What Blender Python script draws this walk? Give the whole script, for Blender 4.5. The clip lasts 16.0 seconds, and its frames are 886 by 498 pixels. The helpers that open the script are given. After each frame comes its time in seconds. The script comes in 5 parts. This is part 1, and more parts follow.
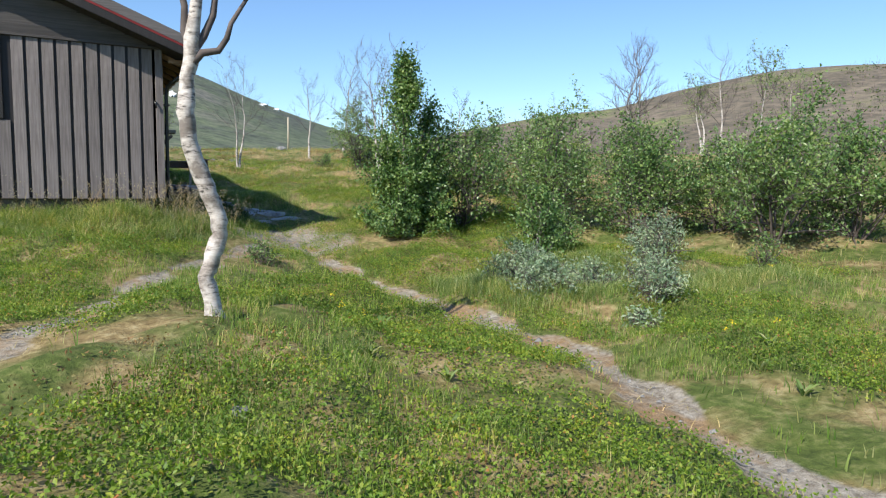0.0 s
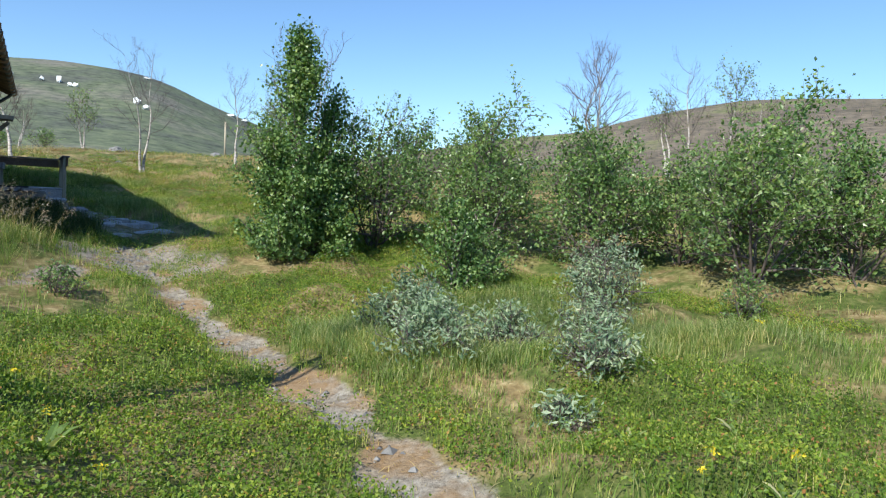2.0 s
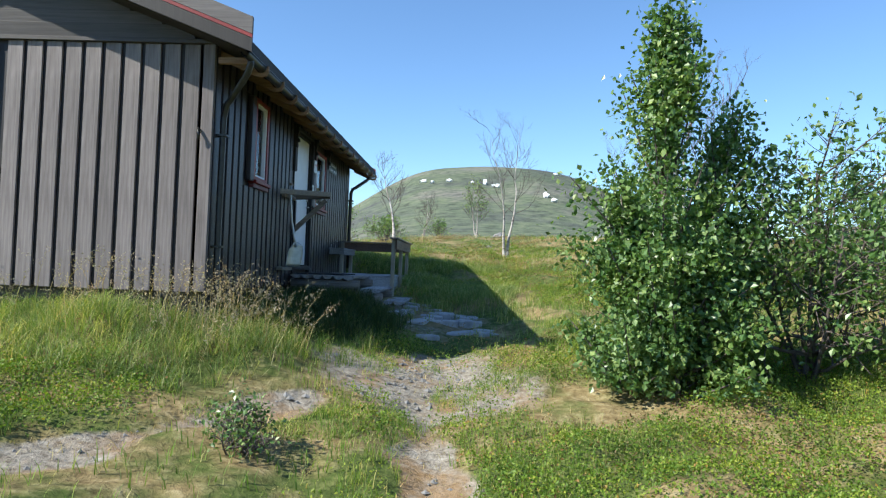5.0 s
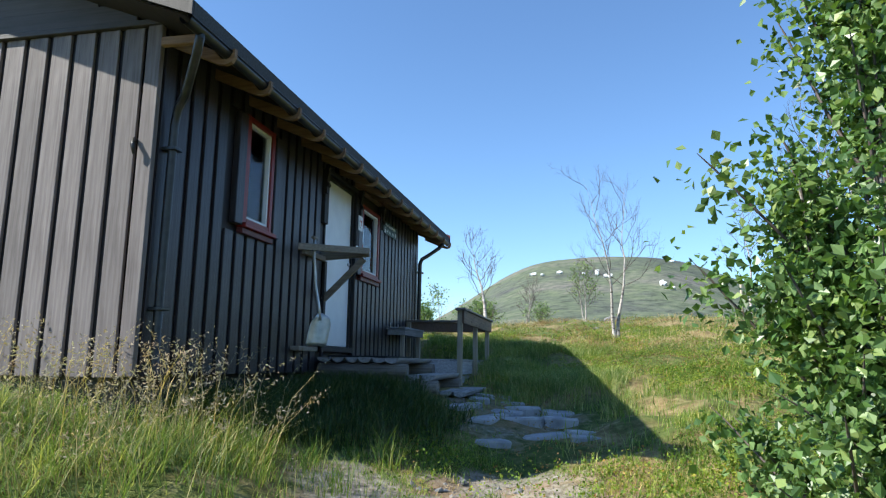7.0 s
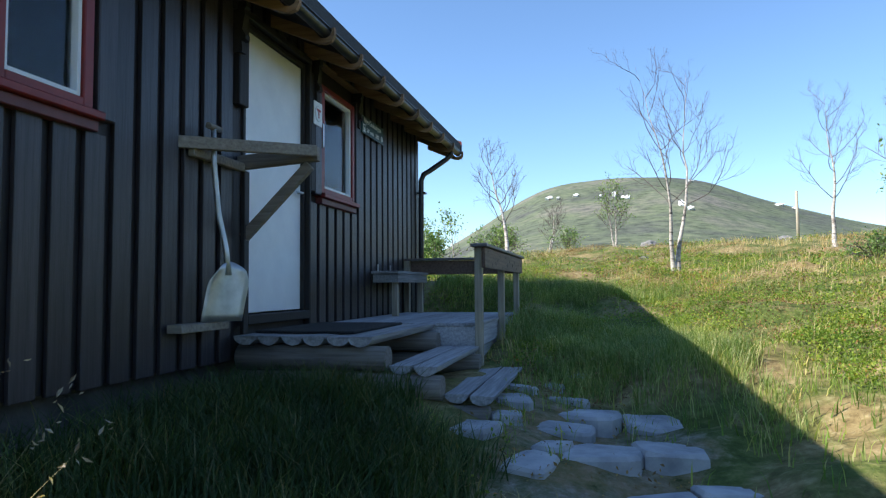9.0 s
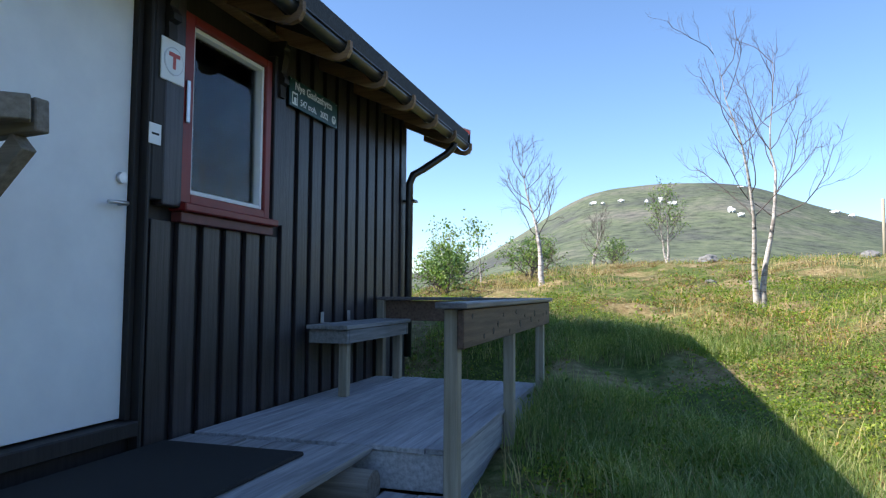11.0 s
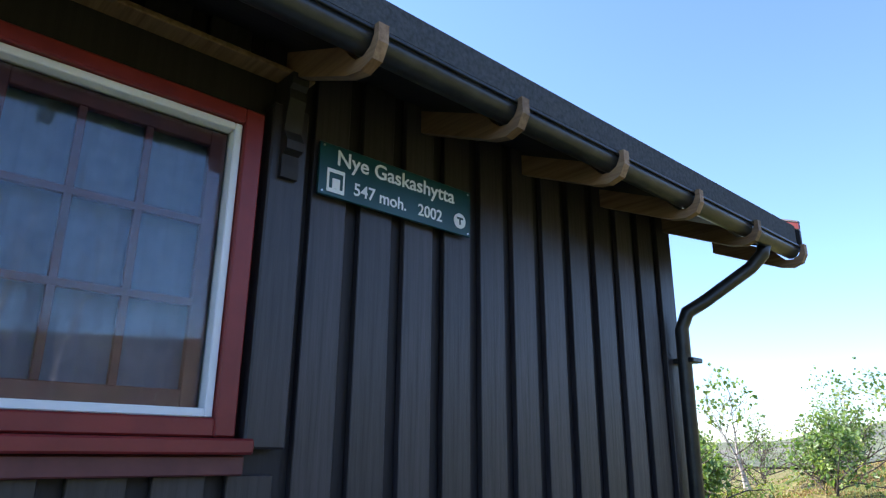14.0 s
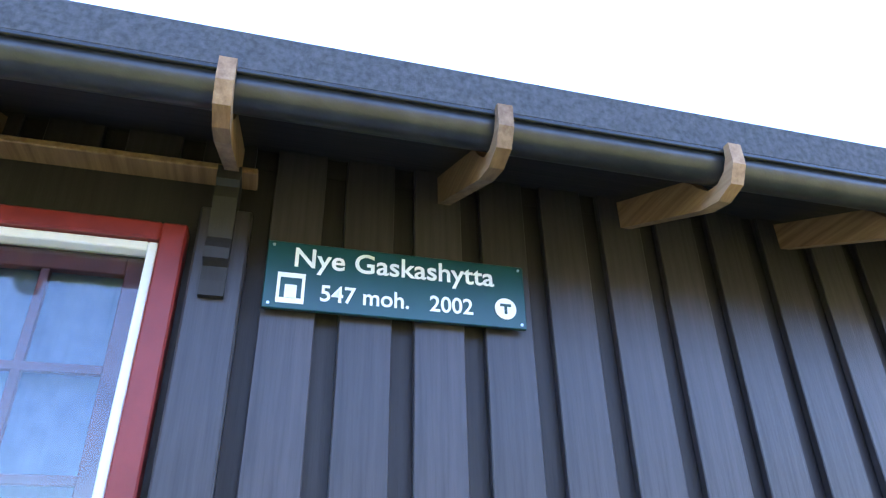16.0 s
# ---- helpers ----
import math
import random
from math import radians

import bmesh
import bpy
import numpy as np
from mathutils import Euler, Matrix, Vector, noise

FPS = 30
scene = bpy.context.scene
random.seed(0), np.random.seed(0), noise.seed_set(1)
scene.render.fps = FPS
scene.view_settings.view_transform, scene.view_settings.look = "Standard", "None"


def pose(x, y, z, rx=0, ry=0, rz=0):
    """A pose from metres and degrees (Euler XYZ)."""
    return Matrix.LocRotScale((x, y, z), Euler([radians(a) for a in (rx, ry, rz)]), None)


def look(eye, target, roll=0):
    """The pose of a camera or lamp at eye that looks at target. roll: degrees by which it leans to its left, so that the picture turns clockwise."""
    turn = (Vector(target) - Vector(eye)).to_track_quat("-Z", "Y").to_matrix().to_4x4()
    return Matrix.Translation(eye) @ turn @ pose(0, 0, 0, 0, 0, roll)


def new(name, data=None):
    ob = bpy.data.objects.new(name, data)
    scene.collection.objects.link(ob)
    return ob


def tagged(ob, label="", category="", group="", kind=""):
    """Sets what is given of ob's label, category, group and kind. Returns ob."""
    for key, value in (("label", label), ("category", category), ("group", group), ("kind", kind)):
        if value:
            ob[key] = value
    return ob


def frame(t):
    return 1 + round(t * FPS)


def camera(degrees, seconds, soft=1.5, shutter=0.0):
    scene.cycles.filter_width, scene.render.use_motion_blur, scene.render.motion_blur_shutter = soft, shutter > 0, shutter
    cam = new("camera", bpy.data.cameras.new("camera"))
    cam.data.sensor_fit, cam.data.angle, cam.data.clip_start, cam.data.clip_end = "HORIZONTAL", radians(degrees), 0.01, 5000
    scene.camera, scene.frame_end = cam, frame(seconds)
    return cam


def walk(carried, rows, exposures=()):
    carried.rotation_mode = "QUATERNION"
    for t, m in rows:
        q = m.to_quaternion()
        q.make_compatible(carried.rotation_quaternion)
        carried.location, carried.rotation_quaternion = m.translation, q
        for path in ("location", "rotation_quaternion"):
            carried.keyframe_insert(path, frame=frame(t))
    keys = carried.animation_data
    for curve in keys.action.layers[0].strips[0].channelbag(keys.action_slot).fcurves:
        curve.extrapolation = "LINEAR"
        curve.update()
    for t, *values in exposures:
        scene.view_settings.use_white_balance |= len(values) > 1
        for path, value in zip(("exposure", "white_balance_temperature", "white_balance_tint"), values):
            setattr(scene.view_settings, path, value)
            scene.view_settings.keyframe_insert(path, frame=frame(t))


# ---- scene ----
cam = camera(67.2, 16.0, 1.25)
PATH = [
    (0, (-0.391, 0.013, 1.709), (0.563, 1.759, 1.508), 0.9),
    (0.5, (0.141, 0.5, 1.683), (1.183, 2.191, 1.454), 1.2),
    (1, (0.718, 0.968, 1.704), (1.836, 2.614, 1.506), 1.3),
    (1.5, (1.302, 1.457, 1.691), (2.263, 3.202, 1.518), 0.9),
    (2, (1.967, 1.988, 1.635), (3.007, 3.691, 1.491), 2.8),
    (2.5, (2.534, 2.575, 1.631), (3.45, 4.346, 1.477), 2.4),
    (3, (2.958, 3.28, 1.613), (3.694, 5.139, 1.575), 2.3),
    (3.5, (3.292, 4.135, 1.599), (3.675, 6.089, 1.408), 2.9),
    (4, (3.489, 4.974, 1.68), (3.595, 6.968, 1.553), 2.9),
    (4.2, (3.523, 5.252, 1.686), (3.567, 7.251, 1.648), 3.1),
    (6.3, (4.183, 7.784, 1.541), (3.948, 9.763, 1.704), -0.7),
    (6.5, (4.195, 8.105, 1.507), (3.919, 10.067, 1.785), -0.7),
    (7, (4.08, 8.943, 1.462), (3.669, 10.872, 1.796), 0.8),
    (7.5, (3.936, 9.831, 1.481), (3.573, 11.777, 1.762), 0.9),
    (8, (3.756, 10.627, 1.5), (3.282, 12.565, 1.641), -0.1),
    (8.5, (3.598, 11.438, 1.633), (3.229, 13.402, 1.713), 0.1),
    (9, (3.455, 12.228, 1.815), (2.994, 14.171, 1.929), -0.5),
    (9.5, (3.391, 12.959, 1.956), (3.022, 14.922, 2.049), -0.1),
    (10, (3.312, 13.657, 2.049), (2.759, 15.579, 2.088), 0.3),
    (10.2, (3.299, 13.921, 2.089), (2.743, 15.839, 2.194), 0.5),
    (12.3, (3.251, 16.435, 2.365), (2.462, 18.269, 2.479), 1.4),
    (12.5, (3.25, 16.645, 2.382), (2.409, 18.458, 2.458), 1.6),
    (13, (3.046, 17.181, 2.48), (2.088, 18.918, 2.739), 0.8),
    (13.5, (2.98, 17.5, 2.591), (1.629, 18.908, 3.031), 2.3),
    (14, (2.837, 17.717, 2.635), (1.416, 18.997, 3.219), 0.5),
    (14.5, (2.78, 17.965, 2.667), (1.227, 19.021, 3.354), -0.2),
    (15, (2.713, 18.298, 2.695), (1.104, 19.204, 3.465), -1.5),
    (15.5, (2.59, 18.56, 2.758), (0.992, 19.348, 3.667), -2.3),
    (15.8, (2.61, 18.692, 2.776), (0.933, 19.228, 3.724), -1.2),
    (16, (2.613, 18.811, 2.776), (0.924, 19.282, 3.738), -1.1),
]
EXPOSURES = [(0, 0.5, 6450, 8), (3, 0.53, 6250, 5), (4, 0.64, 6250, 5), (6.5, 0.86, 6250, 6), (8, 0.8, 6350, 7), (9.5, 0.98, 6500, 9), (12.5, 1.0, 6450, 14), (13, 1.1, 6450, 15), (14, 1.65, 6350, 19), (14.5, 2.35, 6300, 22), (15, 2.75, 6200, 26), (15.5, 3.35, 6200, 28), (16, 3.65, 6150, 26)]
walk(cam, [(t, look(eye, target, roll)) for t, eye, target, roll in PATH], EXPOSURES)

# ---- world and sun ----
TO_SUN = Vector((-1.05, -0.53, 1.0)).normalized()
world = bpy.data.worlds.new("world")
scene.world = world
world.use_nodes = True
sky = world.node_tree.nodes.new("ShaderNodeTexSky")
sky.sky_type, sky.sun_disc = "NISHITA", False
sky.sun_elevation, sky.sun_rotation = radians(40.4), radians(243)
sky.air_density, sky.dust_density, sky.ozone_density, sky.altitude = 1.1, 0.0, 6.0, 1000
back = world.node_tree.nodes["Background"]
back.inputs["Strength"].default_value = 0.13
world.node_tree.links.new(sky.outputs[0], back.inputs["Color"])
sun = new("sun", bpy.data.lights.new("sun", "SUN"))
sun.data.energy, sun.data.angle, sun.data.color = 5.0, radians(0.53), (1.0, 0.93, 0.82)
sun.matrix_world = look(TO_SUN * 50, (0, 0, 0))


# ---- materials ----
def material(name, roughness=0.8, metallic=0.0, specular=0.5):
    m = bpy.data.materials.new(name)
    m.use_nodes = True
    bsdf = m.node_tree.nodes["Principled BSDF"]
    bsdf.inputs["Roughness"].default_value = roughness
    bsdf.inputs["Metallic"].default_value = metallic
    bsdf.inputs["Specular IOR Level"].default_value = specular
    return m, m.node_tree, bsdf


def node(nt, kind, **values):
    n = nt.nodes.new(kind)
    for key, value in values.items():
        n.inputs[key.replace("_", " ")].default_value = value
    return n


def coords(nt, stretch=(1, 1, 1)):
    c = nt.nodes.new("ShaderNodeTexCoord")
    m = node(nt, "ShaderNodeMapping", Scale=stretch)
    nt.links.new(c.outputs["Object"], m.inputs["Vector"])
    return m.outputs[0]


def noise_tex(nt, vec, scale, detail=4.0, rough=0.6):
    n = node(nt, "ShaderNodeTexNoise", Scale=scale, Detail=detail, Roughness=rough)
    nt.links.new(vec, n.inputs["Vector"])
    return n.outputs["Fac"]


def ramp(nt, fac, stops):
    r = nt.nodes.new("ShaderNodeValToRGB")
    while len(r.color_ramp.elements) < len(stops):
        r.color_ramp.elements.new(0.5)
    for e, (p, c) in zip(r.color_ramp.elements, stops):
        e.position, e.color = p, (*c, 1)
    nt.links.new(fac, r.inputs[0])
    return r.outputs[0]


def mix(nt, fac, a, b, blend="MIX"):
    m = nt.nodes.new("ShaderNodeMix")
    m.data_type, m.blend_type = "RGBA", blend
    for socket, v in ((m.inputs[0], fac), (m.inputs[6], a), (m.inputs[7], b)):
        if isinstance(v, (int, float)):
            socket.default_value = v
        elif isinstance(v, tuple):
            socket.default_value = (*v, 1)
        else:
            nt.links.new(v, socket)
    return m.outputs[2]


def bump(nt, bsdf, height, strength=0.3, distance=0.01):
    b = node(nt, "ShaderNodeBump", Strength=strength, Distance=distance)
    nt.links.new(height, b.inputs["Height"])
    nt.links.new(b.outputs[0], bsdf.inputs["Normal"])


def wood(name, dark, light, along, roughness=0.7, rand=0.35, grain=0.5, specular=0.4, relief=0.004):
    """Sawn wood with its grain along one axis; boards differ by a random tone each."""
    m, nt, bsdf = material(name, roughness, 0, specular)
    stretch = {"x": (2, 45, 45), "y": (45, 2, 45), "z": (45, 45, 2)}[along]
    g = noise_tex(nt, coords(nt, stretch), 1.0, 6, 0.65)
    blot = noise_tex(nt, coords(nt), 2.3, 3)
    col = ramp(nt, g, [(0.3, dark), (0.7, light)])
    info = nt.nodes.new("ShaderNodeObjectInfo")
    tone = node(nt, "ShaderNodeMapRange", To_Min=1 - rand, To_Max=1 + rand)
    nt.links.new(info.outputs["Random"], tone.inputs["Value"])
    grey = nt.nodes.new("ShaderNodeCombineColor")
    for k in range(3):
        nt.links.new(tone.outputs[0], grey.inputs[k])
    col = mix(nt, 1.0, col, grey.outputs[0], "MULTIPLY")
    stain = ramp(nt, blot, [(0.35, (0.72, 0.72, 0.72)), (0.65, (1, 1, 1))])
    col = mix(nt, grain, col, stain, "MULTIPLY")
    nt.links.new(col, bsdf.inputs["Base Color"])
    bump(nt, bsdf, g, 0.5, relief)
    return m


def plain(name, a, b, scale=8, roughness=0.7, metallic=0.0, relief=0.003, specular=0.5):
    m, nt, bsdf = material(name, roughness, metallic, specular)
    f = noise_tex(nt, coords(nt), scale, 5)
    nt.links.new(ramp(nt, f, [(0.3, a), (0.7, b)]), bsdf.inputs["Base Color"])
    bump(nt, bsdf, noise_tex(nt, coords(nt), scale * 9, 3), 0.4, relief)
    return m


def foliage(name, stops, roughness=0.45, passing=0.35, specular=0.5):
    """Leaves and blades: a tone each, some light passing through."""
    m, nt, bsdf = material(name, roughness, 0, specular)
    geo = nt.nodes.new("ShaderNodeNewGeometry")
    big = noise_tex(nt, coords(nt), 1.7, 4, 0.65)
    col = ramp(nt, geo.outputs["Random Per Island"], stops)
    col = mix(nt, 0.8, col, ramp(nt, big, [(0.3, (0.5, 0.56, 0.6)), (0.48, (0.95, 1.0, 0.95)), (0.6, (1.35, 1.22, 1.0)), (0.72, (1.5, 1.1, 1.15))]), "MULTIPLY")
    nt.links.new(col, bsdf.inputs["Base Color"])
    tr = nt.nodes.new("ShaderNodeBsdfTranslucent")
    nt.links.new(mix(nt, 1.0, col, (1.5, 1.6, 0.7), "MULTIPLY"), tr.inputs["Color"])
    ms = nt.nodes.new("ShaderNodeMixShader")
    ms.inputs[0].default_value = passing
    nt.links.new(bsdf.outputs[0], ms.inputs[1])
    nt.links.new(tr.outputs[0], ms.inputs[2])
    nt.links.new(ms.outputs[0], nt.nodes["Material Output"].inputs["Surface"])
    return m


BOARD = wood("stained_board", (0.021, 0.018, 0.021), (0.057, 0.048, 0.052), "z", 0.42, 0.25, 0.7, 0.5, 0.006)
# Lit copy of BOARD: sun on the south gable put into its colour.
BOARD_SUNLIT = wood("sunlit_board", (0.135, 0.115, 0.112), (0.26, 0.23, 0.222), "z", 0.7, 0.14, 0.5, 0.3, 0.003)
BOARD_X = wood("stained_board_flat", (0.055, 0.049, 0.048), (0.105, 0.093, 0.09), "x", 0.6, 0.22)
PALE_BOARD_X = wood("pale_board_flat", (0.11, 0.098, 0.096), (0.21, 0.19, 0.185), "x", 0.7, 0.14)
UNDER = wood("under_board", (0.012, 0.01, 0.011), (0.028, 0.023, 0.025), "z", 0.55, 0.1)
DARK_TRIM = wood("dark_trim", (0.014, 0.012, 0.012), (0.03, 0.026, 0.025), "z", 0.6, 0.1)
SOFFIT = wood("soffit", (0.02, 0.015, 0.012), (0.05, 0.038, 0.03), "y", 0.75, 0.1)
TAIL_WOOD = wood("rafter_tail_wood", (0.16, 0.085, 0.04), (0.34, 0.21, 0.11), "x", 0.65, 0.25)
GREY_PLANK = wood("weathered_plank", (0.25, 0.25, 0.265), (0.52, 0.52, 0.54), "y", 0.8, 0.16)
BENCH_WOOD = wood("bench_wood", (0.17, 0.17, 0.17), (0.36, 0.35, 0.34), "y", 0.75, 0.15)
POST_WOOD = wood("pale_post", (0.26, 0.22, 0.16), (0.46, 0.41, 0.32), "z", 0.75, 0.2)
RAIL_WOOD = wood("brown_rail", (0.075, 0.042, 0.028), (0.2, 0.125, 0.085), "y", 0.6, 0.15)
CAP_WOOD = wood("rail_cap", (0.1, 0.09, 0.09), (0.23, 0.21, 0.2), "y", 0.5, 0.1)
LOG_WOOD = wood("log_wood", (0.12, 0.105, 0.09), (0.28, 0.25, 0.22), "x", 0.85, 0.2)
TREAD_WOOD = wood("half_log_tread", (0.2, 0.2, 0.205), (0.44, 0.43, 0.44), "y", 0.8, 0.15)
RACK_WOOD = wood("rack_wood", (0.17, 0.14, 0.11), (0.32, 0.28, 0.23), "x", 0.8, 0.15)
WHITE = plain("white_paint", (0.74, 0.75, 0.76), (0.82, 0.83, 0.83), 5, 0.45, 0, 0.0008)
RED = plain("red_paint", (0.17, 0.014, 0.012), (0.25, 0.024, 0.018), 6, 0.45, 0, 0.001)
SASH = plain("brown_red_sash", (0.1, 0.025, 0.025), (0.17, 0.045, 0.04), 9, 0.5, 0, 0.001)
FELT = plain("roofing_felt", (0.035, 0.04, 0.045), (0.085, 0.09, 0.1), 60, 0.95, 0, 0.006)
GUTTER = plain("dark_gutter", (0.02, 0.02, 0.02), (0.045, 0.045, 0.042), 12, 0.32, 0.3, 0.001)
STEEL = plain("galvanised_steel", (0.5, 0.5, 0.5), (0.68, 0.68, 0.68), 14, 0.35, 0.9, 0.001)
ALU = plain("worn_aluminium", (0.42, 0.43, 0.42), (0.62, 0.63, 0.62), 9, 0.42, 0.75, 0.002)
GREEN_SIGN = plain("green_sign_paint", (0.004, 0.045, 0.045), (0.007, 0.06, 0.06), 5, 0.3, 0, 0.0003)
SIGN_WHITE = plain("sign_white", (0.78, 0.8, 0.8), (0.85, 0.86, 0.86), 5, 0.4, 0, 0.0002)
SIGN_RED = plain("sign_red", (0.45, 0.05, 0.04), (0.5, 0.06, 0.05), 5, 0.4, 0, 0.0002)
MAT_BLACK = plain("rubber_mat", (0.008, 0.008, 0.008), (0.02, 0.02, 0.02), 80, 0.9, 0, 0.01)
STONE = plain("slab_stone", (0.22, 0.225, 0.24), (0.48, 0.48, 0.49), 4, 0.85, 0, 0.008)
FOUND = plain("foundation_stone", (0.05, 0.05, 0.05), (0.14, 0.13, 0.12), 5, 0.9, 0, 0.02)
# Curtain tinted blue to put the panes' sky reflection into the cloth.
CURTAIN_SKY_TINT = plain("sky_tinted_curtain", (0.13, 0.17, 0.24), (0.18, 0.22, 0.3), 20, 0.9, 0, 0.001)
ROOM = plain("room_panel", (0.25, 0.19, 0.12), (0.32, 0.25, 0.17), 5, 0.8)
SNOW = plain("old_snow", (0.78, 0.8, 0.82), (0.88, 0.89, 0.9), 0.1, 0.7)
ROCK = plain("grey_rock", (0.1, 0.1, 0.1), (0.3, 0.29, 0.28), 7, 0.9, 0, 0.02)
STALK = foliage("dry_stalk", [(0, (0.3, 0.22, 0.1)), (1, (0.48, 0.4, 0.22))], 0.7, 0.25)
SEED = foliage("seed_heads", [(0, (0.2, 0.15, 0.12)), (1, (0.5, 0.43, 0.36))], 0.7, 0.3)
GRASS = foliage("grass_blades", [(0, (0.1, 0.18, 0.035)), (0.5, (0.17, 0.26, 0.055)), (0.78, (0.28, 0.32, 0.1)), (1, (0.46, 0.4, 0.21))], 0.6, 0.35, 0.25)
LUSH = foliage("lush_grass", [(0, (0.11, 0.18, 0.045)), (0.5, (0.19, 0.26, 0.08)), (0.8, (0.33, 0.35, 0.15)), (1, (0.5, 0.46, 0.27))], 0.55, 0.35, 0.3)
HEATH = foliage("dwarf_shrub_leaves", [(0, (0.07, 0.12, 0.016)), (0.55, (0.15, 0.24, 0.03)), (0.93, (0.27, 0.32, 0.05)), (1, (0.34, 0.16, 0.07))], 0.5, 0.3, 0.35)
BIRCH_LEAF = foliage("birch_leaves", [(0, (0.05, 0.1, 0.028)), (0.55, (0.1, 0.19, 0.05)), (1, (0.26, 0.35, 0.14))], 0.38, 0.27, 0.55)
SHRUB_LEAF = foliage("shrub_leaves", [(0, (0.08, 0.15, 0.045)), (0.6, (0.16, 0.25, 0.085)), (1, (0.3, 0.38, 0.18))], 0.36, 0.38, 0.55)
WILLOW_LEAF = foliage("willow_leaves", [(0, (0.13, 0.2, 0.12)), (0.6, (0.25, 0.33, 0.21)), (1, (0.45, 0.5, 0.38))], 0.55, 0.25, 0.3)
# Herb greens lowered so the colour itself carries the shade by the wall.
HERB_SHADED = foliage("shade_darkened_herbs", [(0, (0.03, 0.055, 0.02)), (0.6, (0.06, 0.1, 0.035)), (0.9, (0.1, 0.13, 0.06)), (1, (0.22, 0.19, 0.1))], 0.6, 0.3, 0.25)
BROWN_HEATH = foliage("brown_heather", [(0, (0.1, 0.06, 0.035)), (0.5, (0.22, 0.14, 0.07)), (0.8, (0.34, 0.24, 0.13)), (1, (0.16, 0.2, 0.05))], 0.7, 0.25, 0.25)
YELLOW = foliage("yellow_petals", [(0, (0.7, 0.5, 0.02)), (1, (0.8, 0.62, 0.04))], 0.6, 0.3)
TWIG = plain("grey_twig", (0.06, 0.048, 0.042), (0.15, 0.12, 0.11), 6, 0.85, 0, 0.002)
HILL_TWIG = plain("hillside_twig", (0.12, 0.095, 0.085), (0.22, 0.18, 0.165), 2, 0.9)
FAR_LEAF = foliage("far_scrub_leaves", [(0, (0.06, 0.09, 0.03)), (1, (0.14, 0.17, 0.06))], 0.6, 0.2)


def bark_material():
    m, nt, bsdf = material("birch_bark", 0.75)
    v = coords(nt, (5, 5, 16))
    bands = noise_tex(nt, v, 1.6, 5, 0.7)
    patch = noise_tex(nt, coords(nt), 4.5, 4)
    col = ramp(nt, bands, [(0.36, (0.05, 0.042, 0.038)), (0.46, (0.45, 0.4, 0.36)), (0.75, (0.74, 0.7, 0.66))])
    col = mix(nt, ramp(nt, patch, [(0.5, (0, 0, 0)), (0.62, (0.85, 0.85, 0.85))]), col, (0.17, 0.14, 0.12))
    nt.links.new(col, bsdf.inputs["Base Color"])
    bump(nt, bsdf, bands, 0.7, 0.01)
    return m


BARK = bark_material()


def glass_material():
    m, nt, bsdf = material("window_glass", 0.02)
    clear = nt.nodes.new("ShaderNodeBsdfTransparent")
    clear.inputs[0].default_value = (0.86, 0.9, 0.92, 1)
    gloss = node(nt, "ShaderNodeBsdfGlossy", Roughness=0.02)
    fres = node(nt, "ShaderNodeFresnel", IOR=1.5)
    ms = nt.nodes.new("ShaderNodeMixShader")
    nt.links.new(fres.outputs[0], ms.inputs[0])
    nt.links.new(clear.outputs[0], ms.inputs[1])
    nt.links.new(gloss.outputs[0], ms.inputs[2])
    nt.links.new(ms.outputs[0], nt.nodes["Material Output"].inputs["Surface"])
    return m


GLASS = glass_material()


def ground_material():
    m, nt, bsdf = material("heath_ground", 0.95, 0, 0.15)
    at = nt.nodes.new("ShaderNodeAttribute")
    at.attribute_name = "worn"
    v = coords(nt)
    large = noise_tex(nt, v, 1.1, 5)
    fine = noise_tex(nt, v, 9, 6, 0.7)
    green = ramp(nt, fine, [(0.25, (0.035, 0.05, 0.014)), (0.5, (0.09, 0.12, 0.03)), (0.75, (0.22, 0.22, 0.085))])
    straw = ramp(nt, fine, [(0.3, (0.13, 0.085, 0.04)), (0.52, (0.3, 0.22, 0.11)), (0.72, (0.48, 0.4, 0.23))])
    col = mix(nt, ramp(nt, large, [(0.44, (0, 0, 0)), (0.6, (0.87, 0.87, 0.87))]), green, straw)
    earth = ramp(nt, noise_tex(nt, v, 14, 7, 0.75), [(0.3, (0.09, 0.07, 0.05)), (0.47, (0.25, 0.22, 0.18)), (0.62, (0.37, 0.34, 0.29)), (0.78, (0.5, 0.47, 0.42))])
    red = ramp(nt, noise_tex(nt, v, 1.7, 4), [(0.46, (0, 0, 0)), (0.62, (0.7, 0.7, 0.7))])
    earth = mix(nt, red, earth, (0.27, 0.16, 0.065))
    edge = nt.nodes.new("ShaderNodeMath")
    edge.operation = "ADD"
    nt.links.new(at.outputs["Fac"], edge.inputs[0])
    off = node(nt, "ShaderNodeMapRange", To_Min=-0.35, To_Max=0.35)
    nt.links.new(fine, off.inputs["Value"])
    nt.links.new(off.outputs[0], edge.inputs[1])
    col = mix(nt, ramp(nt, edge.outputs[0], [(0.35, (0, 0, 0)), (0.6, (1, 1, 1))]), col, earth)
    nt.links.new(col, bsdf.inputs["Base Color"])
    bump(nt, bsdf, fine, 0.9, 0.04)
    return m


